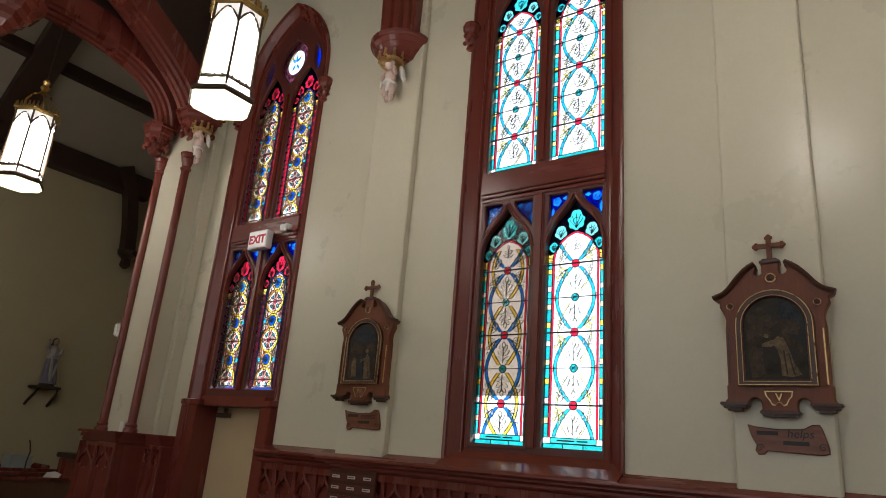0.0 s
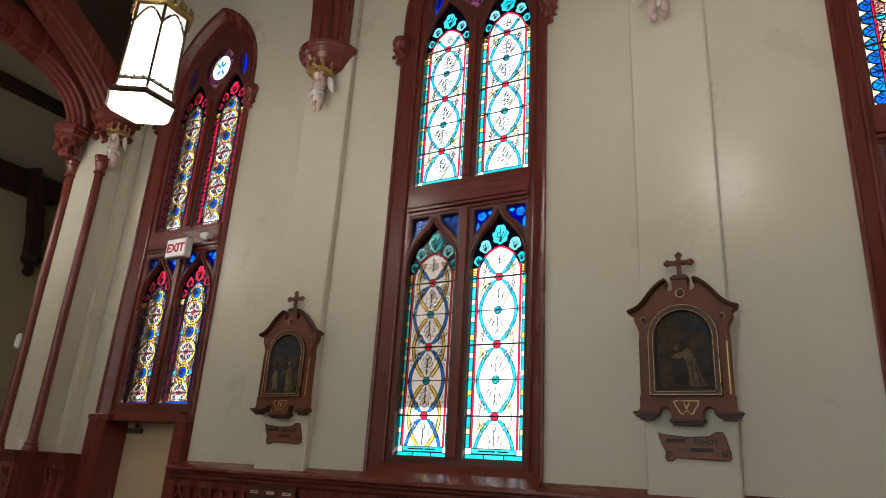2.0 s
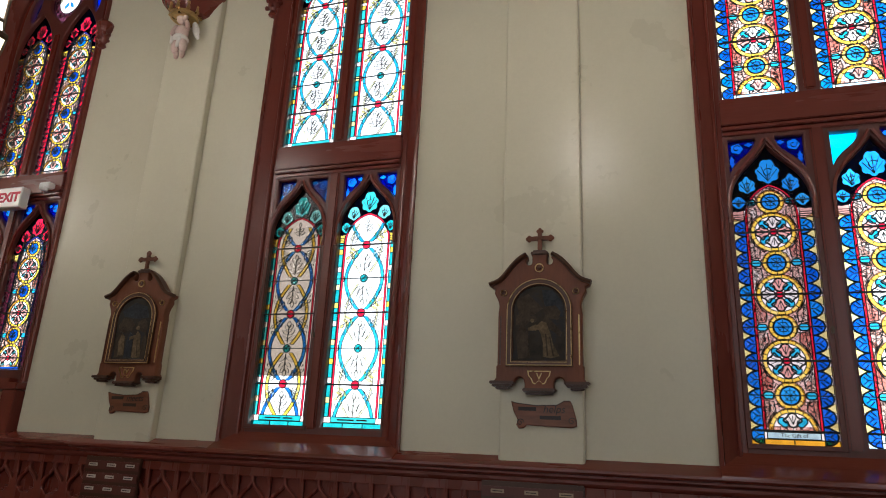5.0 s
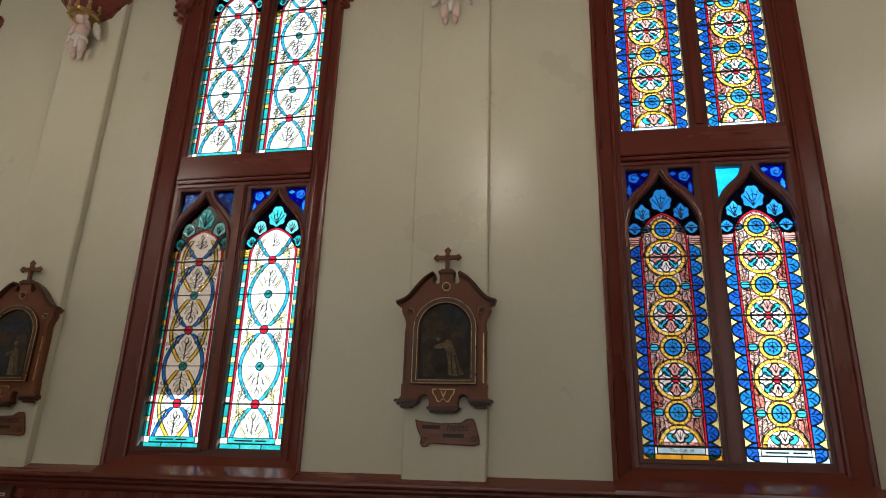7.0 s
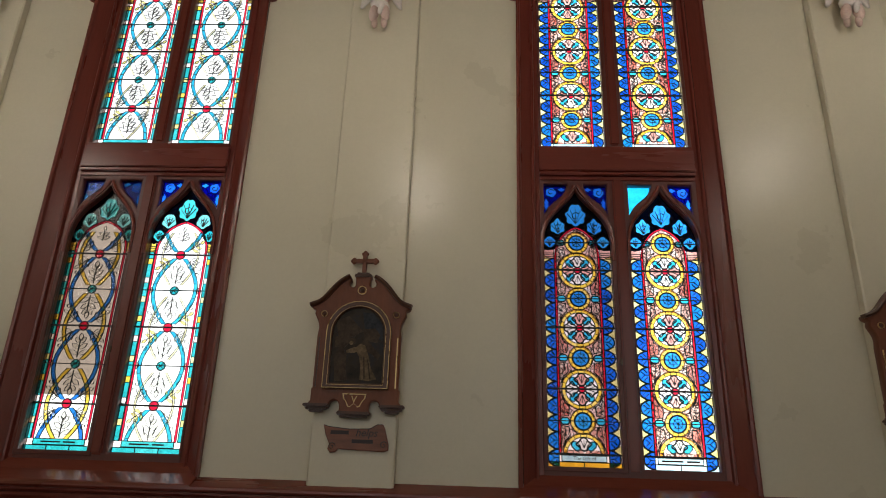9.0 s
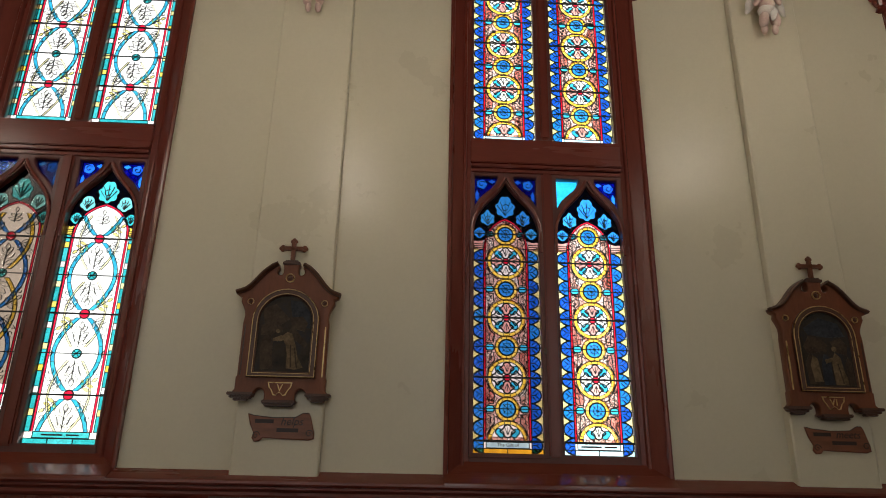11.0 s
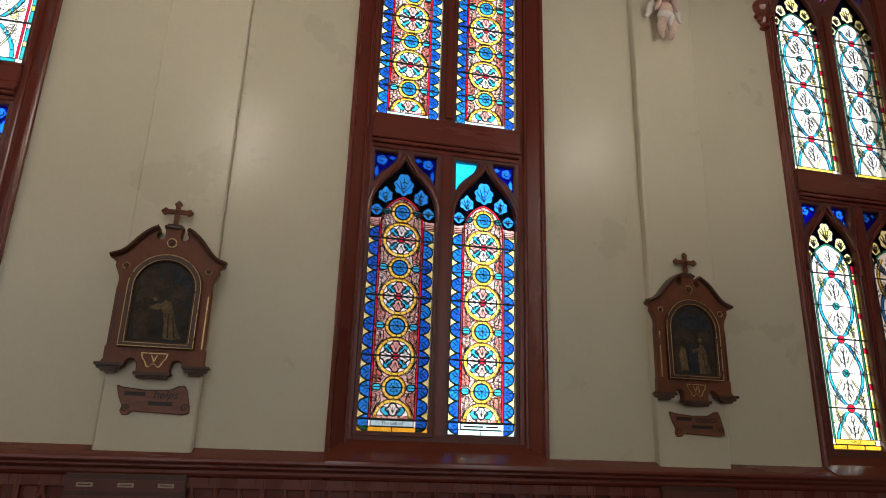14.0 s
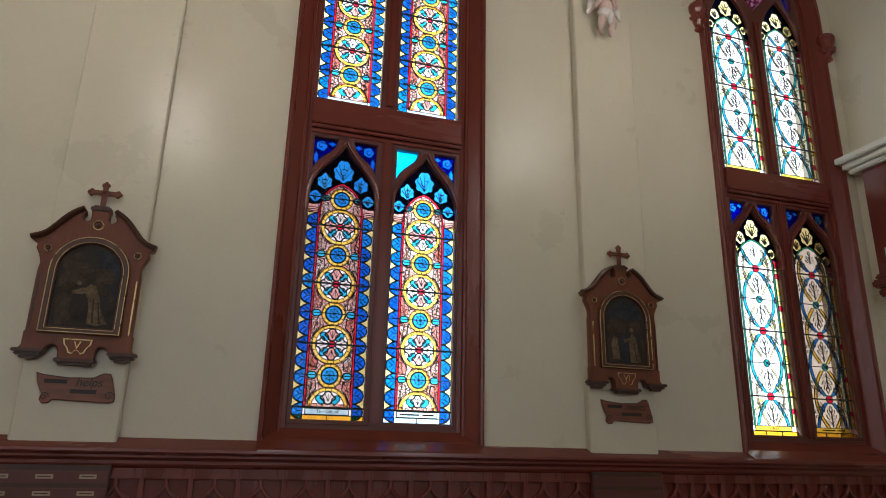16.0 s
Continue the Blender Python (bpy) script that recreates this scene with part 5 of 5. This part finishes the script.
    lathe(bm, [(0.085, RAIL), (0.085, RAIL + 0.03), (0.065, RAIL + 0.06), (0.075, RAIL + 0.08), (r, RAIL + 0.11), (r, top - 0.25), (0.07, top - 0.24), (0.07, top - 0.215), (0.055, top - 0.20), (0.075, top - 0.12), (0.085, top - 0.09), (0.08, top - 0.07), (0.10, top - 0.03), (0.10, top)], (x, y, 0), 16)
    return part("column", bm, WOOD, parent, "slender turned column", smooth=False)


colonnette(0.36, -0.435, 5.35, pier)
colonnette(-0.30, -0.435, 5.42, pier)


def capital(x, y, z, r, label):
    th = thing("capital", label, "capital", "capitals", at=(x, y, z))
    bm = bmesh.new()
    lathe(bm, [(r * 0.35, -0.34), (r * 0.45, -0.30), (r * 0.4, -0.26), (r * 0.6, -0.16), (r * 0.8, -0.10), (r * 0.82, -0.06), (r * 0.95, -0.04), (r, 0.0), (r, 0.04), (r * 1.08, 0.05), (r * 1.08, 0.09), (r * 0.9, 0.10)], (0, 0, 0), 8, math.pi / 8)
    part("bell", bm, WOOD, th)
    bud = None
    for k in range(14):
        a = 2 * math.pi * k / 14
        if bud is None:
            bm = bmesh.new()
            bmesh.ops.create_icosphere(bm, subdivisions=1, radius=1.0, matrix=Matrix.Diagonal((0.045, 0.045, 0.055, 1)))
            ob = bud = part("leaf_bud", bm, WOOD, th)
        else:
            ob = new("leaf_bud", bud.data)
            ob.parent = th
        ob.location = (r * 0.66 * math.cos(a), r * 0.66 * math.sin(a), -0.16 - 0.07 * (k % 2))
    return th


capital(-5.12, -0.74, 5.72, 0.205, "carved foliage capital under the chapel arch")
capital(-4.66, -0.42, 5.93, 0.33, "moulded capital under the nave arch")
crown(-4.43, -0.52, 5.66, 0.13)
angel(-4.43, -0.50, 5.25)
MOULDED = [(-1, -0.30), (1, -0.30), (1, 0.0), (0.8, 0.02), (0.78, 0.06), (0.5, 0.07), (0.45, 0.11), (0.2, 0.12), (0.16, 0.15), (-0.16, 0.15), (-0.2, 0.12), (-0.45, 0.11), (-0.5, 0.07), (-0.78, 0.06), (-0.8, 0.02), (-1, 0.0)]


def great_arch(x, ctrl, half, label):
    """A moulded arch across the church, along a smooth curve of (y, z)."""
    path = [(x, y, z) for y, z in bezier(*ctrl, n=26)]
    return tagged(link("great_arch", sweep(bmesh.new(), path, [(a * half, o) for a, o in MOULDED]), WOOD), label, "arch", "great arches", "structure")


great_arch(-5.12, ((-0.66, 5.78), (-0.72, 6.40), (-1.35, 6.72), (-2.60, 6.66)), 0.17, "red-brown moulded arch into the side chapel")
great_arch(-4.74, ((-0.55, 5.98), (-0.76, 6.55), (-1.75, 7.06), (-3.5, 7.95)), 0.20, "red-brown moulded nave arch")
pend = thing("pendant_boss", "octagonal moulded red-brown pendant where the arches meet", "pendant", at=(-5.12, -3.02, 6.02))
part("boss", lathe(bmesh.new(), [(0.06, -0.12), (0.14, -0.08), (0.10, -0.02), (0.20, 0.02), (0.24, 0.10), (0.31, 0.14), (0.33, 0.22), (0.40, 0.26), (0.42, 0.34), (0.50, 0.38), (0.52, 0.50), (0.45, 0.55), (0.45, 3.4)], (0, 0, 0), 8, math.pi / 8), WOOD, pend)

# timber screen between nave and chapel, over the arches
bm = bmesh.new()
over = bezier((-0.40, 6.2), (-0.60, 6.75), (-1.35, 7.0), (-2.60, 6.95), 12) + [(-3.02, 6.95)]
for (y0, z0), (y1, z1) in zip(over, over[1:]):
    a = [bm.verts.new((x, y, z)) for x in (-5.17, -5.07) for y, z in ((y0, z0), (y1, z1), (y1, 15.0), (y0, 15.0))]
    for f in ((0, 1, 2, 3), (7, 6, 5, 4), (0, 4, 5, 1), (2, 6, 7, 3)):
        bm.faces.new([a[i] for i in f])
box(bm, -5.17, -5.07, -6.0, -3.02, 6.95, 15.0)
box(bm, -5.17, -5.07, -0.40, WALL_Y + 0.3, 6.0, 15.0)
tagged(link("arch_spandrel", bm, DARK_WOOD), "dark timber panelling over the chapel arch", "panel", kind="structure")

# chapel roof: sloping plaster between dark timbers
roof = thing("chapel_roof", "sloping plaster chapel roof with dark timbers", "roof", kind="structure")
bm = bmesh.new()
vs = [bm.verts.new(v) for v in ((-12.3, -6.0, 7.7), (-12.3, 3.28, 7.7), (-5.2, 0.22, 14.8), (-5.2, -6.0, 14.8), (-12.3, -6.0, 7.9), (-12.3, 3.28, 7.9), (-5.2, 0.22, 15.0), (-5.2, -6.0, 15.0))]
for f in ((0, 1, 2, 3), (7, 6, 5, 4), (0, 4, 5, 1), (1, 5, 6, 2), (2, 6, 7, 3), (3, 7, 4, 0)):
    bm.faces.new([vs[i] for i in f])
part("roof_panel", bm, CEILING, roof)


def timber(p, q, w, d):
    p, q = Vector(p), Vector(q)
    ax = (q - p).normalized()
    side = ax.cross(Vector((0, 0, 1)))
    side = side.normalized() if side.length > 1e-3 else Vector((1, 0, 0))
    up = side.cross(ax)
    bm = bmesh.new()
    a = [bm.verts.new(p + side * sx * w + up * sz * d) for sx, sz in ((-0.5, -0.5), (0.5, -0.5), (0.5, 0.5), (-0.5, 0.5))]
    b = [bm.verts.new(q + side * sx * w + up * sz * d) for sx, sz in ((-0.5, -0.5), (0.5, -0.5), (0.5, 0.5), (-0.5, 0.5))]
    for i in range(4):
        bm.faces.new((a[i], a[(i + 1) % 4], b[(i + 1) % 4], b[i]))
    bm.faces.new(a[::-1])
    bm.faces.new(b)
    bmesh.ops.bevel(bm, geom=list(bm.edges), offset=0.02, segments=1, affect="EDGES")
    return bm


for y in (-3.9, -0.45):
    part("rafter", timber((-12.2, y, 7.65), (-6.0, y, 13.85), 0.62, 0.30), DARK_WOOD, roof)
for x, end in ((-10.93, 2.60), (-8.6, 1.60)):
    part("purlin", timber((x, -5.9, x + 19.9), (x, end, x + 19.9), 0.22, 0.26), DARK_WOOD, roof)
part("wall_plate", boxes((-12.28, -11.9, -5.9, 2.95, 7.2, 7.72), bevel=0.02), DARK_WOOD, roof)
part("brace", tube(bmesh.new(), [(-12.1, 2.75, 5.75), (-12.05, 2.65, 6.4), (-11.95, 2.45, 7.1), (-11.8, 2.1, 7.75)], 0.19, 4), DARK_WOOD, roof)
part("brace_foot", lathe(bmesh.new(), [(0.03, -0.32), (0.13, -0.24), (0.11, -0.08), (0.22, 0.02), (0.24, 0.12), (0.18, 0.16)], (-12.06, 2.74, 5.70), 8), DARK_WOOD, roof)

# ---- pier plinth ----
plinth = thing("pier_plinth", "red-brown panelled wooden plinth round the pier", "plinth", kind="structure", at=(-4.90, 0, 0))
part("body", boxes((-0.42, 0.40, -0.717, WALL_Y - 0.03, 0.0, RAIL - 0.132)), WOOD, plinth)
part("cap", boxes((-0.44, 0.44, -0.80, WALL_Y - 0.01, RAIL - 0.035, RAIL), (-0.41, 0.41, -0.77, WALL_Y - 0.012, RAIL - 0.085, RAIL - 0.035), (-0.39, 0.39, -0.75, WALL_Y - 0.014, RAIL - 0.13, RAIL - 0.085), bevel=0.010), WOOD_H, plinth)
part("return_body", boxes((0.398, 0.735, -0.335, WALL_Y - 0.03, 0.0, RAIL - 0.132)), WOOD, plinth)
part("return_cap", boxes((0.44, 0.735, -0.415, WALL_Y - 0.01, RAIL - 0.037, RAIL - 0.002), (0.41, 0.735, -0.390, WALL_Y - 0.012, RAIL - 0.085, RAIL - 0.037), (0.39, 0.735, -0.370, WALL_Y - 0.014, RAIL - 0.13, RAIL - 0.085), bevel=0.008), WOOD_H, plinth)
for u, y, half in ((-0.215, -0.717, 0.205), (0.195, -0.717, 0.205), (0.487, -0.335, 0.084), (0.650, -0.335, 0.084)):
    k = half / 0.148
    holes = [[(x * k, RAIL - 0.16 + (z - RAIL + 0.23) * min(1.0, k * 1.15)) for x, z in one] for one in tracery_panel()]
    head = plate("tracery_board", [(-half, 0.22), (half, 0.22), (half, RAIL - 0.135), (-half, RAIL - 0.135)], holes, y - 0.030, y - 0.001, 0.005, WOOD, plinth)
    head.location.x = u

sensor = thing("wall_sensor", "small white motion sensor on the pier", "sensor", at=(-5.25, -0.63, 2.94))
part("case", boxes((-0.045, 0.045, -0.03, 0.03, -0.09, 0.09), bevel=0.018), PLASTIC, sensor)
sock = thing("wall_socket", "small white socket box on the plinth cap", "socket", at=(-4.74, -0.56, RAIL))
part("case", boxes((-0.05, 0.05, -0.02, 0.02, 0, 0.12), bevel=0.006), PLASTIC, sock)

# ---- chapel statue, pews ----
PLASTIC_GREY = painted("grey_translucent_plastic", (0.34, 0.37, 0.38), rough=0.35, var=0.06, bump=0.001)


def loft_box(low, high, tall):
    """A square tub that widens upward."""
    bm = boxes((-high, high, -high, high, 0, tall), bevel=0.012)
    for v in bm.verts:
        k = low / high + (1 - low / high) * v.co.z / tall
        v.co.x, v.co.y = v.co.x * k, v.co.y * k
    return bm


ROBE_WHITE = painted("chalky_robe_paint", (0.42, 0.40, 0.40), rough=0.6, var=0.15, bump=0.004, scale=7, grain=60)
ROBE_MAUVE = painted("mauve_robe_paint", (0.22, 0.20, 0.28), rough=0.6, var=0.2, bump=0.004, scale=7, grain=60)
HAIR = painted("dark_hair_paint", (0.035, 0.022, 0.016), rough=0.6, var=0.2, bump=0.003)
SKIN = painted("pale_plaster_paint", (0.36, 0.25, 0.20), rough=0.6, var=0.12, bump=0.003)


def robed_statue(x, y, z):
    """A small standing figure: flared robe, sash ends, a raised arm, long hair."""
    bm = bmesh.new()
    tone = bm.faces.layers.int.new("tone")
    done = set()

    def dye(k):
        for f in bm.faces:
            if f not in done:
                f[tone] = k
                done.add(f)

    def ball(p, r, k, turn=0.0):
        bmesh.ops.create_icosphere(bm, subdivisions=2, radius=1, matrix=Matrix.Translation((x + p[0], y + p[1], z + p[2])) @ Matrix.Rotation(turn, 4, "X") @ Matrix.Diagonal((*r, 1)))
        dye(k)

    lathe(bm, [(0.15, 0), (0.16, 0.025), (0.14, 0.05)], (x, y, z), 12)
    dye(2)
    rings = []
    for r, h, sway in ((0.150, 0.05, 0.03), (0.140, 0.20, 0.02), (0.118, 0.42, 0.0), (0.098, 0.58, -0.01), (0.112, 0.70, -0.01), (0.118, 0.78, -0.01), (0.075, 0.85, -0.01), (0.035, 0.88, -0.01)):
        fold = 0.16 if h < 0.6 else 0.04
        rings.append([bm.verts.new((x + r * 0.8 * (1 + fold * math.cos(7 * t)) * math.cos(t), y + sway + r * (1 + fold * math.cos(7 * t)) * math.sin(t), z + h)) for t in [2 * math.pi * i / 28 for i in range(28)]])
    for k, (lo, hi) in enumerate(zip(rings, rings[1:])):
        for i in range(28):
            bm.faces.new((lo[i], lo[(i + 1) % 28], hi[(i + 1) % 28], hi[i]))
        dye(1 if k < 3 else 0)
    ball((0.11, -0.03, 0.36), (0.02, 0.035, 0.30), 0, 0.10)
    ball((0.11, 0.05, 0.34), (0.02, 0.030, 0.27), 0, -0.16)
    ball((0.0, -0.01, 0.945), (0.060, 0.058, 0.075), 3)
    ball((-0.022, -0.01, 0.955), (0.066, 0.070, 0.085), 2)
    ball((-0.04, -0.01, 0.87), (0.050, 0.075, 0.075), 2)
    ball((0.04, -0.145, 0.74), (0.045, 0.050, 0.10), 0, 0.35)
    ball((0.08, -0.175, 0.86), (0.032, 0.032, 0.085), 0, -0.10)
    ball((0.09, -0.185, 0.955), (0.024, 0.022, 0.040), 3)
    ball((0.05, 0.115, 0.70), (0.045, 0.050, 0.12), 0, -0.25)
    ball((0.11, 0.06, 0.67), (0.05, 0.060, 0.030), 0)
    ob = link("statue", bm, [ROBE_WHITE, ROBE_MAUVE, HAIR, SKIN], smooth=True)
    layer = ob.data.attributes["tone"]
    for p in ob.data.polygons:
        p.material_index = layer.data[p.index].value
    return tagged(ob, "small robed statue in faded white and mauve on a bracket", "statue")


robed_statue(-12.02, 1.64, 2.46)
shelf = thing("statue_bracket", "dark wooden wall bracket that carries the statue", "bracket", at=(-12.06, 1.64, 2.46))
part("top", boxes((-0.24, 0.24, -0.24, 0.24, -0.06, -0.001), bevel=0.01), DARK_WOOD, shelf)
for s in (-1, 1):
    part("scroll_leg", tube(bmesh.new(), [(0.18, s * 0.20, -0.05), (0.12, s * 0.215, -0.16), (-0.06, s * 0.225, -0.28), (-0.20, s * 0.23, -0.40)], 0.03, 8), DARK_WOOD, shelf)


def pew(x, label):
    th = thing("pew", label, "pew", "pews", at=(x, -1.0, 0))
    part("back", boxes((-0.04, 0.02, -1.9, 1.9, 0.25, 0.92), bevel=0.012), FLOOR, th)
    part("top_rail", boxes((-0.07, 0.04, -1.92, 1.92, 0.92, 0.965), bevel=0.014), WOOD, th)
    part("seat", boxes((0.02, 0.46, -1.9, 1.9, 0.42, 0.455), bevel=0.01), FLOOR, th)
    for s in (-1, 1):
        part("end", boxes((-0.10, 0.48, s * 1.93 - 0.03, s * 1.93 + 0.03, 0, 1.0), bevel=0.015), WOOD, th)
    return th


for x in (-7.0, -8.0, -9.0, -10.0):
    pew(x, "dark varnished wooden church pew")

cabinet = thing("chapel_cabinet", "dark red-brown wooden cabinet at the end of the pews", "cabinet", at=(-7.55, 0.55, 0))
part("body", boxes((-0.25, 0.25, -0.30, 0.30, 0, 1.22), bevel=0.01), WOOD, cabinet)
part("top", boxes((-0.29, 0.29, -0.34, 0.34, 1.22, 1.29), bevel=0.012), DARK_WOOD, cabinet)
bin_box = thing("plastic_bin", "tall pale grey plastic bin on the floor between pews", "bin", at=(-9.31, 0.30, 0))
part("tub", loft_box(0.15, 0.17, 1.12), PLASTIC_GREY, bin_box)
part("lid", boxes((-0.18, 0.18, -0.18, 0.18, 1.12, 1.16), bevel=0.015), PLASTIC_GREY, bin_box)
# Microphone gooseneck, a thin bent tube.
stand = thing("mic_gooseneck", "thin dark bent metal arm rising from the pew back", "stand", at=(-8.02, -0.12, 0.965))
part("arm", tube(bmesh.new(), [(0, 0, 0), (0, 0.0, 0.16), (0, 0.02, 0.30), (0, -0.01, 0.42), (0, -0.03, 0.47)], 0.011, 6), BRONZE, stand)
paper = thing("folded_paper", "white folded paper leaning on the pew back", "paper", at=(-7.02, -0.18, 0.966))
bm = bmesh.new()
prism(bm, [(-0.10, 0.0), (0.10, 0.0), (0.13, 0.05), (0.04, 0.085), (-0.06, 0.07)], -0.004, 0.004)
bmesh.ops.rotate(bm, verts=bm.verts, cent=(0, 0, 0), matrix=Matrix.Rotation(math.pi / 2.6, 3, "Z"))
part("sheet", bm, PLASTIC, paper)

# ---- hanging lanterns ----


def hexagon(r, z, turn=math.pi / 6):
    return [(r * math.cos(turn + math.pi / 3 * k), r * math.sin(turn + math.pi / 3 * k), z) for k in range(6)]


def loft(bm, rings, cap=True):
    vs = [[bm.verts.new(p) for p in r] for r in rings]
    n = len(rings[0])
    for lo, hi in zip(vs, vs[1:]):
        for i in range(n):
            bm.faces.new((lo[i], lo[(i + 1) % n], hi[(i + 1) % n], hi[i]))
    if cap:
        bm.faces.new(vs[0][::-1])
        bm.faces.new(vs[-1])
    return bm


def lantern(x, y, z, label, drop=TOP):
    """z is the underside of the flared base."""
    th = thing("hanging_lantern", label, "lantern", "nave lanterns", at=(x, y, z))
    part("base_glass", loft(bmesh.new(), [hexagon(0.19, 0.0), hexagon(0.24, 0.010), hexagon(0.275, 0.05)]), LAMP_BASE_GLASS, th, "glowing amber glass base")
    part("base_rim", loft(bmesh.new(), [hexagon(0.280, 0.046), hexagon(0.296, 0.060), hexagon(0.292, 0.090), hexagon(0.262, 0.118), hexagon(0.25, 0.05)], False), BRONZE, th)
    skirt_glass = part("skirt_glass", loft(bmesh.new(), [hexagon(0.258, 0.11), hexagon(0.236, 0.19)], False), LAMP_GLASS, th, "pale glass skirt with fretwork")
    part("waist_band", loft(bmesh.new(), [hexagon(0.242, 0.180), hexagon(0.250, 0.196), hexagon(0.236, 0.222), hexagon(0.22, 0.19)], False), BRONZE, th)
    body_glass = part("body_glass", loft(bmesh.new(), [hexagon(0.222, 0.20), hexagon(0.218, 0.92)], False), LAMP_GLASS, th, "glowing milk glass panels")
    low, high = hexagon(0.245, 0.085), hexagon(0.226, 0.93)
    for k in range(6):
        part("corner_bar", tube(bmesh.new(), [low[k], high[k]], 0.013, 6), BRONZE, th)
        a, b = Vector(hexagon(0.228, 0)[k]), Vector(hexagon(0.228, 0)[(k + 1) % 6])
        pts = []
        for i in range(11):
            t = i / 10
            p = a.lerp(b, t)
            rise = 0.74 + 0.15 * (1 - abs(2 * t - 1) ** 1.7)
            pts.append((p.x, p.y, rise))
        part("arch_bar", tube(bmesh.new(), pts, 0.012, 6), BRONZE, body_glass)
        bm = bmesh.new()
        top_edge = [bm.verts.new((a.lerp(b, i / 10).x, a.lerp(b, i / 10).y, 0.922)) for i in range(11)]
        low_edge = [bm.verts.new((q[0] * 1.004, q[1] * 1.004, q[2])) for q in pts]
        for i in range(10):
            bm.faces.new((low_edge[i], low_edge[i + 1], top_edge[i + 1], top_edge[i]))
        for d in (0.30, 0.70):
            q = a.lerp(b, d)
            bmesh.ops.create_icosphere(bm, subdivisions=1, radius=0.020, matrix=Matrix.Translation((q.x * 1.01, q.y * 1.01, 0.815)))
        part("head_pane", bm, LAMP_HEAD_GLASS, body_glass, "frosted pane over the arch")
        bm = bmesh.new()
        m = a.lerp(b, 0.5)
        for dx in (-0.3, 0.0, 0.3):
            q = a.lerp(b, 0.5 + dx)
            bmesh.ops.create_icosphere(bm, subdivisions=1, radius=0.012, matrix=Matrix.Translation((q.x * 1.04, q.y * 1.04, 0.222)))
        tube(bm, [(a.lerp(b, 0.1).x * 1.08, a.lerp(b, 0.1).y * 1.08, 0.12), (m.x * 1.06, m.y * 1.06, 0.175), (a.lerp(b, 0.9).x * 1.08, a.lerp(b, 0.9).y * 1.08, 0.12)], 0.005, 5)
        part("fretwork", bm, BRONZE, skirt_glass)
    part("cornice", loft(bmesh.new(), [hexagon(0.225, 0.915), hexagon(0.255, 0.93), hexagon(0.265, 0.96), hexagon(0.20, 0.975)], True), BRASS, th, "brass cornice")
    bm = bmesh.new()
    ringp = hexagon(0.26, 0.96)
    for k in range(6):
        a, b = Vector(ringp[k]), Vector(ringp[(k + 1) % 6])
        for i in range(5):
            p = a.lerp(b, (i + 0.5) / 5)
            bmesh.ops.create_cone(bm, cap_ends=True, segments=5, radius1=0.022, radius2=0.006, depth=0.06, matrix=Matrix.Translation((p.x, p.y, 0.985)))
            bmesh.ops.create_icosphere(bm, subdivisions=1, radius=0.012, matrix=Matrix.Translation((p.x, p.y, 1.02)))
    part("cresting", bm, BRASS, th, "pierced brass cresting")
    for k in range(3):
        a = math.pi / 3 * 2 * k + 0.5
        part("crown_strap", tube(bmesh.new(), [(0.17 * math.cos(a), 0.17 * math.sin(a), 0.96), (0.165 * math.cos(a), 0.165 * math.sin(a), 1.09), (0.11 * math.cos(a), 0.11 * math.sin(a), 1.20), (0.02 * math.cos(a), 0.02 * math.sin(a), 1.25)], 0.012, 6), BRASS, th)
    part("finial", lathe(bmesh.new(), [(0.02, 1.23), (0.05, 1.25), (0.03, 1.28), (0.055, 1.32), (0.03, 1.36), (0.045, 1.40), (0.015, 1.44)], (0, 0, 0), 12), BRASS, th)
    bm = bmesh.new()
    zz, k = 1.43, 0
    while zz < drop - z - 0.02 and k < 110:
        pts = [(0.012 * math.cos(t) * (k % 2), 0.012 * math.cos(t) * (1 - k % 2), zz + 0.022 + 0.024 * math.sin(t)) for t in [2 * math.pi * i / 8 for i in range(9)]]
        tube(bm, pts, 0.004, 4)
        zz, k = zz + 0.036, k + 1
    part("chain", bm, BRONZE, th)
    return th


# The last three hang out of view, added to brighten the left end.
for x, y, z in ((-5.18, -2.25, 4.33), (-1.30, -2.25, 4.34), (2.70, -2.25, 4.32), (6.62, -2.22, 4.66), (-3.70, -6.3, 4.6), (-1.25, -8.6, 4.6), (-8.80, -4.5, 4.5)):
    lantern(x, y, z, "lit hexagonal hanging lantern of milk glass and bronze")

# ---- loft at the end wall ----
loft_front = thing("loft_front", "red-brown panelled loft front under a white cornice", "loft", kind="structure", at=(RIGHT_END, 0, 0))
part("body", boxes((-0.10, 0.02, -4.5, -0.30, 3.35, 4.45), bevel=0.01), WOOD, loft_front)
part("base_moulding", boxes((-0.20, 0.02, -4.5, -0.28, 3.22, 3.30), (-0.16, 0.02, -4.5, -0.29, 3.30, 3.36), (-0.14, 0.02, -4.5, -0.29, 3.14, 3.22), bevel=0.02), WOOD, loft_front)
part("cornice", boxes((-0.16, 0.02, -4.5, -0.20, 4.45, 4.50), (-0.20, 0.02, -4.5, -0.17, 4.50, 4.56), (-0.26, 0.02, -4.5, -0.14, 4.56, 4.63), bevel=0.012), CORNICE, loft_front, "white painted cornice")
for k in range(8):
    y = -0.55 - 0.46 * k
    part("panel", boxes((-0.125, -0.098, y - 0.19, y + 0.19, 3.50, 4.32), bevel=0.012), WOOD, loft_front)
notice = thing("notice", "small white paper notice on the loft front", "notice", at=(RIGHT_END - 0.104, -0.50, 3.52))
part("paper", boxes((-0.027, -0.023, -0.07, 0.07, -0.08, 0.08)), PLASTIC, notice)
